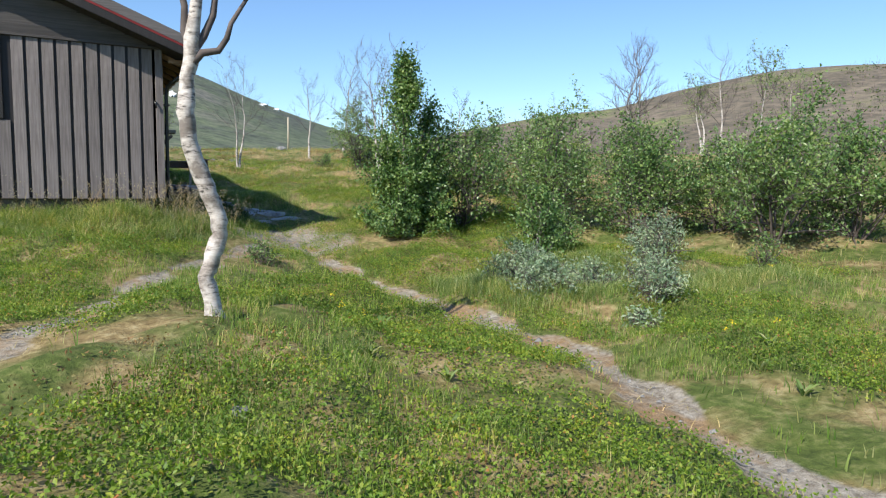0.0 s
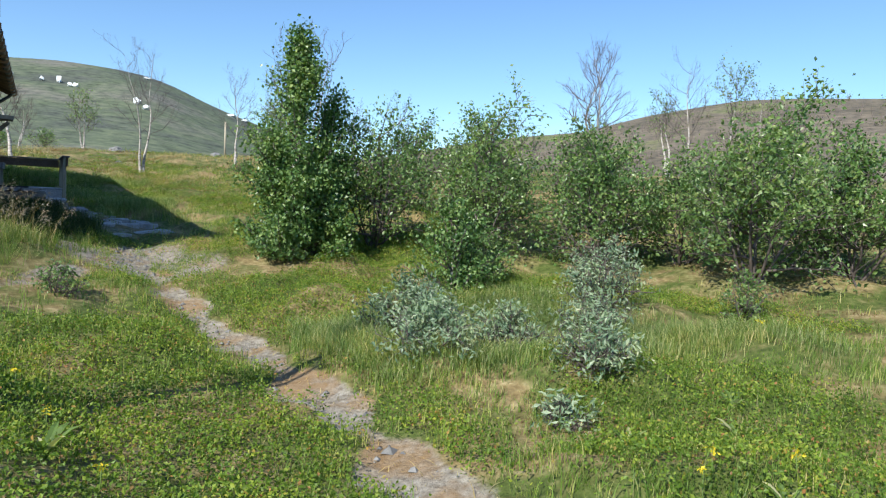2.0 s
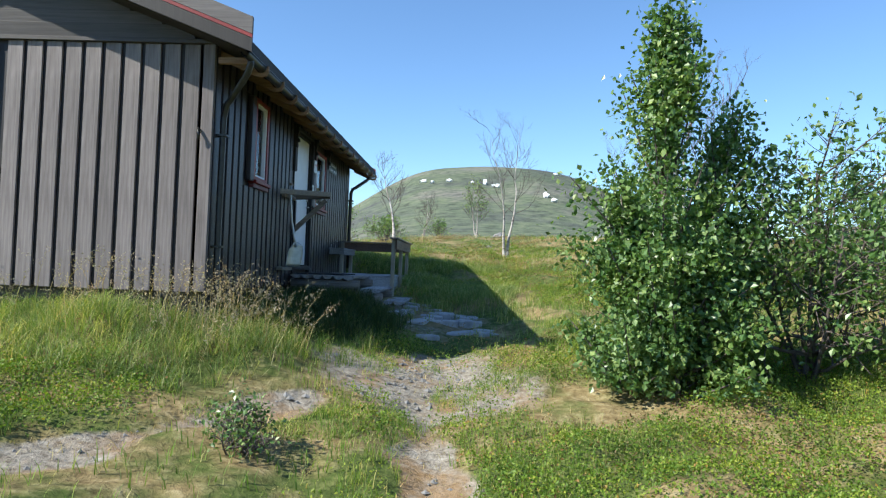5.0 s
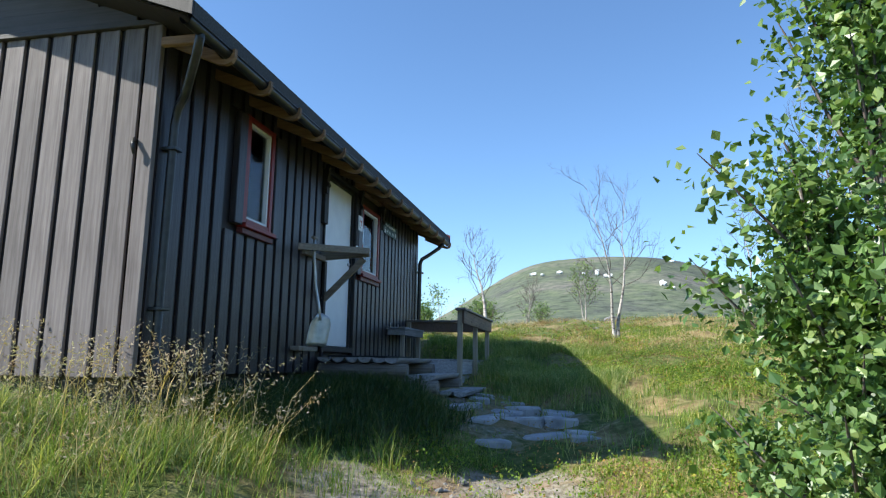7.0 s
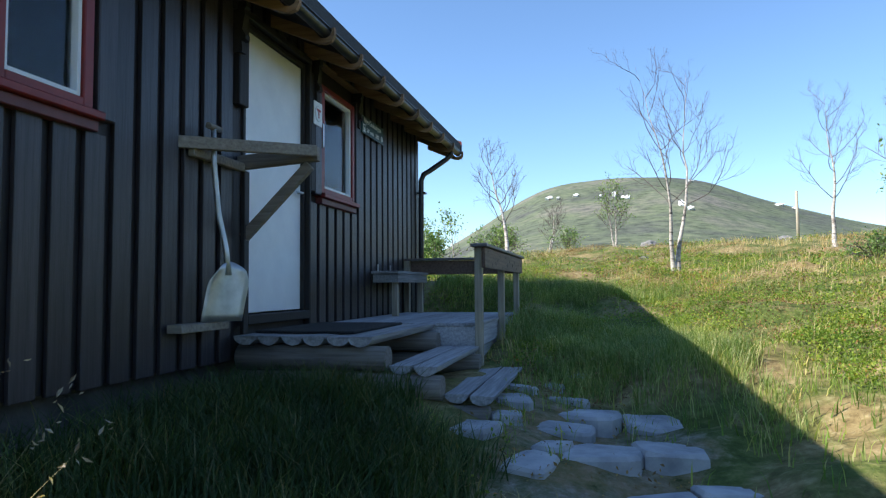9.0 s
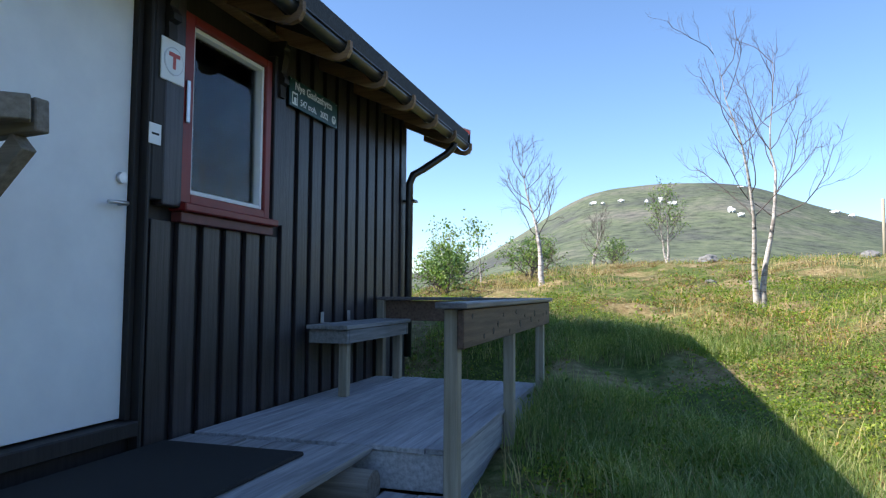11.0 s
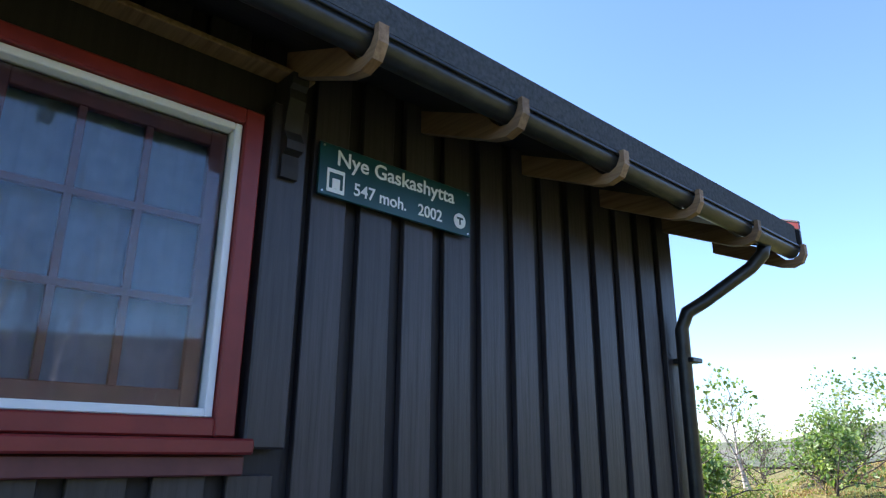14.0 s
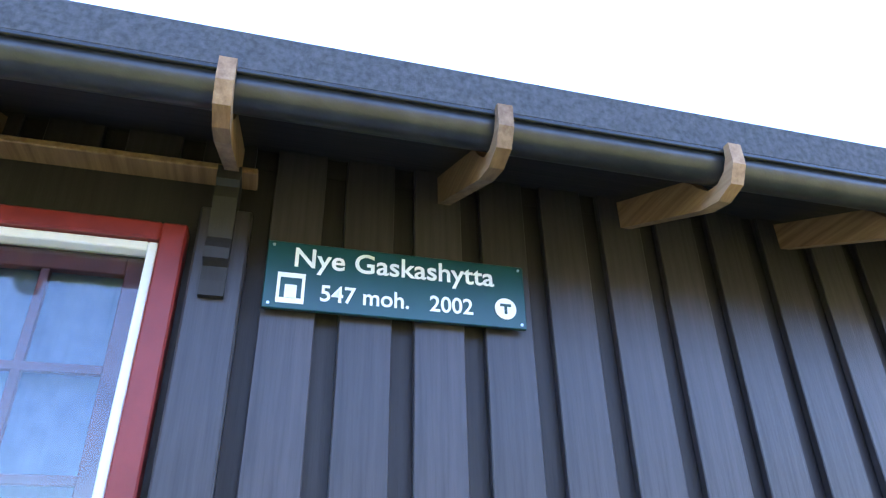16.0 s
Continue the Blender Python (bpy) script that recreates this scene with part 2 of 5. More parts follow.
def hill_material(name, low, mid, high, scale, relief):
    m, nt, bsdf = material(name, 0.95, 0, 0.1)
    v = coords(nt)
    a, b = noise_tex(nt, v, scale, 6, 0.6), noise_tex(nt, v, scale * 14, 5, 0.7)
    col = ramp(nt, a, [(0.36, low), (0.5, mid), (0.64, high)])
    col = mix(nt, 0.75, col, ramp(nt, b, [(0.35, (0.35, 0.38, 0.4)), (0.5, (0.9, 0.92, 0.9)), (0.68, (1.45, 1.4, 1.3))]), "MULTIPLY")
    nt.links.new(col, bsdf.inputs["Base Color"])
    bump(nt, bsdf, b, 0.8, relief)
    return m


GROUND = ground_material()
# Mountain colours greyed, putting the distance haze into the base tones.
MOUNTAIN = hill_material("hazed_mountain_heath", (0.1, 0.105, 0.1), (0.13, 0.155, 0.1), (0.18, 0.175, 0.15), 0.009, 0.8)
HILLSIDE = hill_material("hillside_scrub", (0.12, 0.105, 0.08), (0.18, 0.15, 0.12), (0.17, 0.19, 0.08), 0.025, 0.4)


# ---- mesh helpers ----
def part(name, bm, mat, parent=None, label=""):
    me = bpy.data.meshes.new(name)
    bm.to_mesh(me)
    bm.free()
    me.materials.append(mat)
    ob = new(name, me)
    if parent is not None:
        ob.parent = parent
    return tagged(ob, label)


def shell(name, verts, faces, mat, parent=None, label="", smooth_shade=False):
    me = bpy.data.meshes.new(name)
    verts, faces = np.asarray(verts, np.float32), np.asarray(faces, np.int32)
    k = faces.shape[1]
    me.vertices.add(len(verts))
    me.vertices.foreach_set("co", verts.ravel())
    me.loops.add(faces.size)
    me.loops.foreach_set("vertex_index", faces.ravel())
    me.polygons.add(len(faces))
    me.polygons.foreach_set("loop_start", np.arange(0, faces.size, k, dtype=np.int32))
    me.polygons.foreach_set("use_smooth", np.full(len(faces), smooth_shade))
    me.update(calc_edges=True)
    me.materials.append(mat)
    ob = new(name, me)
    if parent is not None:
        ob.parent = parent
    return tagged(ob, label)


def thing(name, label, category, group="", kind=""):
    return tagged(new(name), label, category, group, kind)


def add_box(bm, x0, x1, y0, y1, z0, z1, m=None):
    made = bmesh.ops.create_cube(bm, size=1, matrix=Matrix.Translation(((x0 + x1) / 2, (y0 + y1) / 2, (z0 + z1) / 2)) @ Matrix.Diagonal((x1 - x0, y1 - y0, z1 - z0, 1)))
    if m is not None:
        bmesh.ops.transform(bm, matrix=m, verts=made["verts"])
    return made["verts"]


def box(x0, x1, y0, y1, z0, z1, bevel=0.0, m=None):
    bm = bmesh.new()
    add_box(bm, x0, x1, y0, y1, z0, z1)
    if bevel:
        bmesh.ops.bevel(bm, geom=bm.edges[:], offset=bevel, segments=1, affect="EDGES")
    if m is not None:
        bmesh.ops.transform(bm, matrix=m, verts=bm.verts[:])
    return bm


def beam(a, b, w, h, bevel=0.004):
    """A squared timber from a to b."""
    a, b = Vector(a), Vector(b)
    m = Matrix.Translation((a + b) / 2) @ (b - a).to_track_quat("X", "Z").to_matrix().to_4x4()
    n = (b - a).length / 2
    return box(-n, n, -w / 2, w / 2, -h / 2, h / 2, bevel, m)


def tube(points, radii, sides=8):
    """Verts and quads of a round tube along points."""
    points = [Vector(p) for p in points]
    verts, faces = [], []
    for i, p in enumerate(points):
        d = (points[min(i + 1, len(points) - 1)] - points[max(i - 1, 0)]).normalized()
        u = d.cross(Vector((0.31, 0.87, 0.37))).normalized()
        v = d.cross(u)
        for k in range(sides):
            a = 2 * math.pi * k / sides
            verts.append(p + radii[i] * (math.cos(a) * u + math.sin(a) * v))
        if i:
            o = (i - 1) * sides
            faces += [(o + k, o + (k + 1) % sides, o + sides + (k + 1) % sides, o + sides + k) for k in range(sides)]
    return [tuple(v) for v in verts], faces


def tube_part(name, points, radii, mat, parent=None, label="", sides=10):
    v, f = tube(points, radii, sides)
    n = len(v)
    bm = bmesh.new()
    bv = [bm.verts.new(p) for p in v]
    for q in f:
        bm.faces.new([bv[i] for i in q]).smooth = True
    bm.faces.new(bv[:sides][::-1])
    bm.faces.new(bv[n - sides:])
    return part(name, bm, mat, parent, label)


# ---- ground ----
GY = [-60, -6, 0, 4, 8, 10, 12, 14, 16, 18, 20, 22, 25, 28, 33, 40, 60, 120]
GZ = [0.5, 0.2, 0.13, 0.08, 0.0, 0.08, 0.28, 0.58, 0.82, 1.0, 1.17, 1.45, 1.95, 2.25, 2.8, 3.2, 3.4, 3.0]


def smooth(a, b, v):
    t = np.clip((v - a) / (b - a), 0, 1)
    return t * t * (3 - 2 * t)


def field_noise(x, y, s, seed):
    r = np.random.RandomState(seed)
    z = np.zeros_like(x)
    for k in range(9):
        a, ph, fr = r.uniform(0, 6.28), r.uniform(0, 6.28), s * r.uniform(0.5, 1.9)
        z += np.sin(fr * (x * math.cos(a) + y * math.sin(a)) + ph)
    return 0.5 + z / 9


def hummocks(x, y):
    """Mossy mounds of the heath, none on the trodden ground or close to the cabin."""
    clear = smooth(0.15, 1.1, np.minimum(line_distance(x, y, MAIN_PATH), line_distance(x, y, SIDE_PATH))) * (1 - smooth(3.6, 2.6, x) * smooth(12.2, 13.2, y) * (1 - smooth(21, 23, y)))
    m = np.clip(field_noise(x, y, 2.1, 51) - 0.45, 0, 1) * 0.32 + np.clip(field_noise(x, y, 5.5, 53) - 0.45, 0, 1) * 0.15
    return m * clear * (1 - smooth(22, 34, np.hypot(x - 3, y - 10)))


def ground_z(x, y):
    """Height of the ground: a rise towards the knoll, a bank under the hut, a slope up to the east."""
    x, y = np.asarray(x, float), np.asarray(y, float)
    z = sum(np.interp(y + o, GY, GZ) for o in (-0.8, -0.4, 0, 0.4, 0.8)) / 5
    bank = 0.13 * smooth(0, 5, y) + 0.06 * smooth(10, 13, y) - 0.2 * smooth(19, 27, y)
    z = z + np.clip(3.5 - x, 0, 3.2) * bank - np.clip(-1 - x, 0, 20) * 0.03
    east = 0.05 + 0.06 * smooth(13, 19, y) - 0.08 * smooth(22, 28, y)
    z = z + np.clip(x - 3.5, 0, 8) * east + np.clip(x - 9, 0, 60) * 0.05 * (1 - smooth(15, 40, y) * 0.6)
    z = z - smooth(3, -14, x) * smooth(21, 34, y) * 2.2
    near = 1 - smooth(30, 60, np.hypot(x - 3, y - 12))
    bumps = near * (0.05 * np.sin(1.3 * x + 0.7 * y) * np.sin(0.9 * y - 0.4 * x) + 0.02 * np.sin(3.1 * x + 1) * np.sin(2.7 * y))
    z = np.where((x < 2.6) & (x > -6) & (y > 12.5) & (y < 22.5), z - smooth(2.6, 2.1, x) * smooth(13.2, 15.5, y) * smooth(22.5, 21, y) * np.maximum(z - 1.08, 0), z)
    return z + bumps + hummocks(x, y)


def gz(x, y):
    return float(ground_z(x, y))


MAIN_PATH = [(2.6, -1), (3.05, 1.9), (3.15, 2.8), (3.4, 3.7), (3.72, 4.6), (3.9, 5.8), (3.9, 7.2), (3.78, 9.1), (3.6, 10.6), (3.45, 11.9), (3.2, 13.2), (3.2, 14.3)]
SIDE_PATH = [(-2.2, 4.4), (-0.94, 5.9), (-0.4, 7.0), (0.0, 8.3), (0.7, 9.65), (1.3, 10.55), (2.1, 11.6), (2.9, 12.9)]


def line_distance(x, y, line):
    d = np.full(np.shape(x), 1e9)
    for (ax, ay), (bx, by) in zip(line, line[1:]):
        l2 = (bx - ax) ** 2 + (by - ay) ** 2
        t = np.clip(((x - ax) * (bx - ax) + (y - ay) * (by - ay)) / l2, 0, 1)
        d = np.minimum(d, np.hypot(x - ax - t * (bx - ax), y - ay - t * (by - ay)))
    return d


def worn(x, y):
    """1 on trodden earth, 0 in the growth."""
    wob = 0.09 * np.sin(3.3 * y + 1.7 * x) + 0.06 * np.sin(7.1 * y - 4 * x)
    a = 1 - smooth(0.05, 0.34, line_distance(x, y, MAIN_PATH) + wob)
    b = 0.9 * (1 - smooth(0.02, 0.3, line_distance(x, y, SIDE_PATH) + wob))
    yard = 0.66 * (1 - smooth(0.55, 1.2, np.hypot((x - 3.4) / 1.5, (y - 13.2) / 1.5) + wob))
    slabs = 0.5 * (1 - smooth(0.6, 1.4, np.hypot((x - 3.35) / 0.8, (y - 16.2) / 1.2) + wob))
    return np.maximum(np.maximum(a, b), np.maximum(yard, slabs))


def axis(lo, hi, step, far):
    core = list(np.arange(lo, hi, step))
    out, s = [], step
    while (out[-1] if out else hi) < far:
        s *= 1.13
        out.append((out[-1] if out else hi) + s)
    left, s = [], step
    while (left[-1] if left else lo) > -far:
        s *= 1.13
        left.append((left[-1] if left else lo) - s)
    return np.array(left[::-1] + core + out)


xs, ys = axis(-3.5, 9.5, 0.1, 2500), axis(-0.5, 24, 0.1, 2500)
X, Y = np.meshgrid(xs, ys)
W = worn(X, Y)
Z = ground_z(X, Y) - 0.04 * W + 0.012 * np.sin(11 * X + 3 * Y) * np.sin(9 * Y - 5 * X)
nx, ny = len(xs), len(ys)
I = np.arange(nx * ny).reshape(ny, nx)
quads = np.stack([I[:-1, :-1], I[:-1, 1:], I[1:, 1:], I[1:, :-1]], -1).reshape(-1, 4)
ground = shell("ground", np.stack([X, Y, Z], -1).reshape(-1, 3), quads, GROUND, None, "grassy heath ground with trodden earth paths", True)
tagged(ground, kind="structure", category="ground")
attr = ground.data.attributes.new("worn", "FLOAT", "POINT")
attr.data.foreach_set("value", W.ravel().astype(np.float32))


def hill(name, label, azimuths, heights, near, far, mat, seed, rough):
    """A ridge whose crest rises by the given angles above the eye, direction by direction."""
    az = np.arange(azimuths[0], azimuths[-1] + 0.01, 0.35)
    rr = np.linspace(0, 1, 46)
    A, Q = np.meshgrid(az, rr)
    el = sum(np.interp(A + o, azimuths, heights) for o in (-1.2, -0.6, 0, 0.6, 1.2)) / 5
    crest = near + (far - near) * 0.82
    D = near + (far - near) * Q
    rise = np.where(Q < 0.82, D / crest * smooth(-0.05, 1.0, Q / 0.82) ** 0.8, 1 - 0.6 * smooth(0.82, 1.2, Q))
    top = 1.7 + crest * np.tan(np.radians(el))
    Zh = 0.5 + (top - 0.5) * rise
    r = np.random.RandomState(seed)
    for k in range(14):
        fx, fy, ph = r.uniform(0.15, 1.1), r.uniform(2, 22), r.uniform(0, 6)
        Zh += rough * np.sin(A * fx + Q * fy + ph) * rise / (fx * 4 + 1) * (1 - smooth(0.55, 0.82, Q) * 0.8)
    Xh, Yh = 2 + D * np.sin(np.radians(A)), 6 + D * np.cos(np.radians(A))
    n, k = len(az), len(rr)
    J = np.arange(n * k).reshape(k, n)
    f = np.stack([J[:-1, :-1], J[:-1, 1:], J[1:, 1:], J[1:, :-1]], -1).reshape(-1, 4)
    ob = shell(name, np.stack([Xh, Yh, Zh], -1).reshape(-1, 3), f, mat, None, label, True)
    tagged(ob, kind="structure", category="mountain")

    def place(a, q=None, up=None):
        i = int(np.argmin(abs(az - a)))
        if up is not None:
            q = rr[int(np.argmin(abs(np.degrees(np.arctan2(Zh[:38, i] - 1.7, D[:38, i])) - up)))]
        j = int(np.argmin(abs(rr - q)))
        return Vector((Xh[j, i], Yh[j, i], Zh[j, i]))
    return place


on_mountain = hill("backdrop_mountain", "distant rounded green mountain with grey heath slopes, greyed further for haze",
                   [-40, -22, -14, -9.6, -8, -5.7, -3.3, 1.4, 5.8, 8.4, 12, 16.2, 19.3, 24, 32, 45], [1.0, 1.0, 2.6, 5.2, 6.3, 7.7, 8.5, 8.85, 8.7, 8.2, 6.7, 5.3, 4.3, 3.2, 2.4, 1.5], 160, 900, MOUNTAIN, 4, 1.6)
on_slope = hill("backdrop_hillside", "long brown and green hillside of bare birch scrub",
                [22, 29.3, 34, 38.7, 43.2, 47.5, 51.6, 55.5, 59, 64, 75, 95, 125, 160], [2.5, 4.1, 5.1, 5.85, 6.3, 7.5, 8.3, 8.9, 9.0, 8.8, 8.5, 8, 6, 3], 45, 330, HILLSIDE, 9, 0.5)
hill("backdrop_west_ridge", "low far ridge of green heath", [160, 200, 250, 300, 322], [2.5, 3, 3.5, 2.5, 1.0], 250, 900, MOUNTAIN, 14, 3.0)

# snow patches lying on the mountain
SNOWS = [(-4.0, 7.35, 7, 4), (-3.3, 7.3, 3, 2), (-1.9, 7.48, 5, 2.5), (0.3, 7.3, 3, 3), (1.4, 7.25, 4, 6), (1.9, 7.0, 3, 3), (2.4, 7.1, 4, 4), (7.3, 8.2, 5, 2), (6.7, 6.2, 5, 5), (7.2, 5.95, 4, 3), (13.4, 5.95, 8, 3), (14.6, 5.6, 5, 2.5)]
rs = np.random.RandomState(5)
for a, el, wide, tall in SNOWS:
    c = on_mountain(a, up=el)
    out = Vector((-math.sin(radians(a)), -math.cos(radians(a)), 0.6)).normalized()
    side = Vector((math.cos(radians(a)), -math.sin(radians(a)), 0))
    climb = side.cross(out)
    climb = climb if climb.z > 0 else -climb
    bm = bmesh.new()
    ring = [bm.verts.new(c + out * 3.0 + side * 0.55 * wide * rs.uniform(0.3, 1.3) * math.cos(k * 0.45) + climb * 0.5 * tall * rs.uniform(0.3, 1.4) * math.sin(k * 0.45)) for k in range(14)]
    mid, low = bm.verts.new(c + out * 3.3), [bm.verts.new(q.co - out * 8) for q in ring]
    for k in range(14):
        bm.faces.new((ring[k], ring[(k + 1) % 14], mid))
        bm.faces.new((low[k], low[(k + 1) % 14], ring[(k + 1) % 14], ring[k]))
    tagged(part("snow_patch", bm, SNOW, None, "white patch of old snow on the mountain"), category="snow", group="snow patches")

# ---- cabin ----
cabin = thing("cabin", "dark brown board-clad mountain cabin with felt roof", "cabin")
WX0, WX1, GY0, GY1, WZ0 = -5.4, 1.0, 13.12, 21.08, 1.33
RIDGE_X, EAVE_X, SLOPE = -2.2, 1.48, 0.384


def roof_z(x):
    return 3.9 + (EAVE_X - RIDGE_X - abs(x - RIDGE_X)) * SLOPE


DOOR = (16.48, 17.5, 1.61, 3.75)
WIN1 = (14.44, 14.98, 2.70, 3.74)
WIN2 = (17.775, 18.565, 2.67, 3.665)


def cut_wall(x0, x1, y0, y1, z0, z1, openings):
    cuts = sorted({y0, y1, *[o[0] for o in openings], *[o[1] for o in openings]})
    for a, b in zip(cuts, cuts[1:]):
        z = z0
        for o in sorted((o for o in openings if o[0] <= a + 1e-6 and o[1] >= b - 1e-6), key=lambda o: o[2]):
            if o[2] > z + 0.01:
                part("wall", box(x0, x1, a, b, z, o[2]), UNDER, cabin)
            z = o[3]
        if z < z1 - 0.01:
            part("wall", box(x0, x1, a, b, z, z1), UNDER, cabin)


cut_wall(0.82, 0.972, GY0 + 0.03, GY1 - 0.03, WZ0 + 0.01, 3.9, [DOOR, WIN1, WIN2])
east = part("wall", box(0.82, 0.972, GY0 + 0.03, GY1 - 0.03, 3.902, 3.98), UNDER, cabin)


def gable(y0, y1, name):
    bm = bmesh.new()
    z = WZ0 + 0.01
    outline = [(WX0 + 0.03, z), (WX1 - 0.03, z), (WX1 - 0.03, roof_z(WX1) - 0.12), (RIDGE_X, roof_z(RIDGE_X) - 0.12), (WX0 + 0.03, roof_z(WX0) - 0.12)]
    front = [bm.verts.new((x, y0, q)) for x, q in outline]
    rear = [bm.verts.new((x, y1, q)) for x, q in outline]
    bm.faces.new(front)
    bm.faces.new(rear[::-1])
    for k in range(5):
        bm.faces.new((front[k], rear[k], rear[(k + 1) % 5], front[(k + 1) % 5]))
    bmesh.ops.recalc_face_normals(bm, faces=bm.faces[:])
    return part(name, bm, UNDER, cabin)


south = gable(GY0 + 0.03, GY0 + 0.18, "wall")
north = gable(GY1 - 0.18, GY1 - 0.03, "wall")
west = part("wall", box(WX0 + 0.03, WX0 + 0.18, GY0 + 0.18, GY1 - 0.18, WZ0 + 0.01, 3.98), UNDER, cabin)
part("floor", box(WX0 + 0.2, 0.81, GY0 + 0.2, GY1 - 0.2, 1.5, 1.6), ROOM, cabin)
part("inner_partition", box(-1.6, -1.5, GY0 + 0.2, GY1 - 0.2, 1.62, 3.95), ROOM, cabin)
part("foundation", box(WX0 + 0.25, 0.84, GY0 + 0.16, GY1 - 0.2, 0.5, WZ0), FOUND, cabin, "dark stone foundation under the cladding")

# roof slabs, ridge to eave
for sgn in (1, -1):
    ex = RIDGE_X + sgn * (EAVE_X - RIDGE_X)
    bm = bmesh.new()
    for lo, hi, ys2 in ((-0.1, 0.0, (12.7, 21.68)),):
        v = [bm.verts.new((x, y, z)) for y in ys2 for x, z in ((RIDGE_X, roof_z(RIDGE_X) + lo), (ex, 3.9 + lo), (ex, 3.9 + hi), (RIDGE_X, roof_z(RIDGE_X) + hi))]
        for q in ((0, 1, 2, 3), (7, 6, 5, 4), (0, 4, 5, 1), (1, 5, 6, 2), (2, 6, 7, 3), (3, 7, 4, 0)):
            bm.faces.new([v[i] for i in q])
    bmesh.ops.recalc_face_normals(bm, faces=bm.faces[:])
    part("roof", bm, FELT, cabin, "grey granular roofing felt")
    # boarded underside
    bm = bmesh.new()
    v = [bm.verts.new((x, y, z)) for y in (12.74, 21.64) for x, z in ((RIDGE_X, roof_z(RIDGE_X) - 0.13), (ex - sgn * 0.03, 3.785), (ex - sgn * 0.03, 3.798), (RIDGE_X, roof_z(RIDGE_X) - 0.103))]
    for q in ((0, 1, 2, 3), (7, 6, 5, 4), (0, 4, 5, 1), (1, 5, 6, 2), (2, 6, 7, 3), (3, 7, 4, 0)):
        bm.faces.new([v[i] for i in q])
    bmesh.ops.recalc_face_normals(bm, faces=bm.faces[:])
    part("soffit", bm, SOFFIT, cabin, "dark boarded soffit")
    # barge boards with a red under-strip at both gables
    for y in (12.66, 21.69):
        # the lowest strip is added, its dark colour standing in for soffit shade
        for dz0, dz1, dy, mat, nm in ((0.05, 0.22, 0.0, PALE_BOARD_X, "bargeboard"), (0.01, 0.046, 0.004, RED, "barge_trim"), (-0.13, 0.006, 0.008, DARK_TRIM, "verge_board")):
            bm = bmesh.new()
            e2 = ex + sgn * (0.06 if y < 15 else 0.025)
            dz1 = dz1 if y < 15 else min(dz1, 0.06)
            zr, ze = roof_z(RIDGE_X), 3.9 - 0.06 * SLOPE
            v = [bm.verts.new((x, yy, z)) for yy in (y - 0.015 + dy, y + 0.02 - dy) for x, z in ((RIDGE_X, zr + dz0), (e2, ze + dz0), (e2, ze + dz1), (RIDGE_X, zr + dz1))]
            for q in ((0, 1, 2, 3), (7, 6, 5, 4), (0, 4, 5, 1), (1, 5, 6, 2), (2, 6, 7, 3), (3, 7, 4, 0)):
                bm.faces.new([v[i] for i in q])
            bmesh.ops.recalc_face_normals(bm, faces=bm.faces[:])
            part(nm, bm, mat, cabin, {"barge_trim": "red painted strip under the bargeboard", "verge_board": "dark strip standing in for the shaded soffit", "bargeboard": "weathered grey-brown bargeboard"}[nm])

# gutter: a half-round channel along the eave
gv, gf = [], []
for y in (12.72, 21.66):
    for k in range(9):
        a = math.pi * (1 + k / 8)
        gv.append((1.452 + 0.048 * math.cos(a), y, 3.775 + 0.062 * math.sin(a)))
    for k in range(8, -1, -1):
        a = math.pi * (1 + k / 8)
        gv.append((1.452 + 0.044 * math.cos(a), y, 3.775 + 0.057 * math.sin(a)))
for k in range(18):
    gf.append((k, (k + 1) % 18, 18 + (k + 1) % 18, 18 + k))
shell("gutter", gv, gf, GUTTER, cabin, "dark half-round eaves gutter", True)
part("gutter_lip", box(1.498, 1.508, 12.72, 21.66, 3.77, 3.782, 0.002), GUTTER, cabin)
part("eave_strip", box(1.482, 1.497, 12.74, 21.64, 3.79, 3.898, 0.003), FELT, cabin)


def rafter_tail(y):
    """A short timber with a curved toe that carries the gutter."""
    bm = bmesh.new()
    top = [(1.0, 3.94), (1.35, 3.79), (1.385, 3.745), (1.42, 3.712), (1.46, 3.707), (1.492, 3.725), (1.508, 3.755), (1.511, 3.785), (1.53, 3.785), (1.53, 3.725), (1.505, 3.68), (1.45, 3.664), (1.38, 3.678), (1.25, 3.735), (1.0, 3.845)]
    a = [bm.verts.new((x, y - 0.018, z)) for x, z in top]
    b = [bm.verts.new((x, y + 0.018, z)) for x, z in top]
    bm.faces.new(a)
    bm.faces.new(b[::-1])
    for k in range(len(top)):
        bm.faces.new((a[k], b[k], b[(k + 1) % len(top)], a[(k + 1) % len(top)]))
    bmesh.ops.recalc_face_normals(bm, faces=bm.faces[:])
    return part("rafter_tail", bm, TAIL_WOOD, cabin, "curved natural-wood rafter tail holding the gutter")


for k in range(15):
    rafter_tail(18.665 + 0.6 * (k - 9))

# downpipes
tube_part("downpipe", [(1.452, 12.9, 3.78), (1.452, 12.9, 3.7), (1.42, 12.93, 3.62), (1.17, 13.2, 3.42), (1.09, 13.24, 3.34), (1.065, 13.25, 3.2), (1.06, 13.25, 2.2), (1.06, 13.25, 1.35), (1.11, 13.25, 1.25)], [0.034] * 9, GUTTER, cabin, "dark bent downpipe")
tube_part("downpipe", [(1.44, 21.33, 3.74), (1.42, 21.33, 3.68), (1.36, 21.3, 3.61), (1.16, 21.14, 3.43), (1.09, 21.07, 3.37), (1.06, 21.05, 3.28), (1.055, 21.05, 2.3), (1.055, 21.05, 1.6)], [0.037] * 8, GUTTER, cabin, "dark bent downpipe")
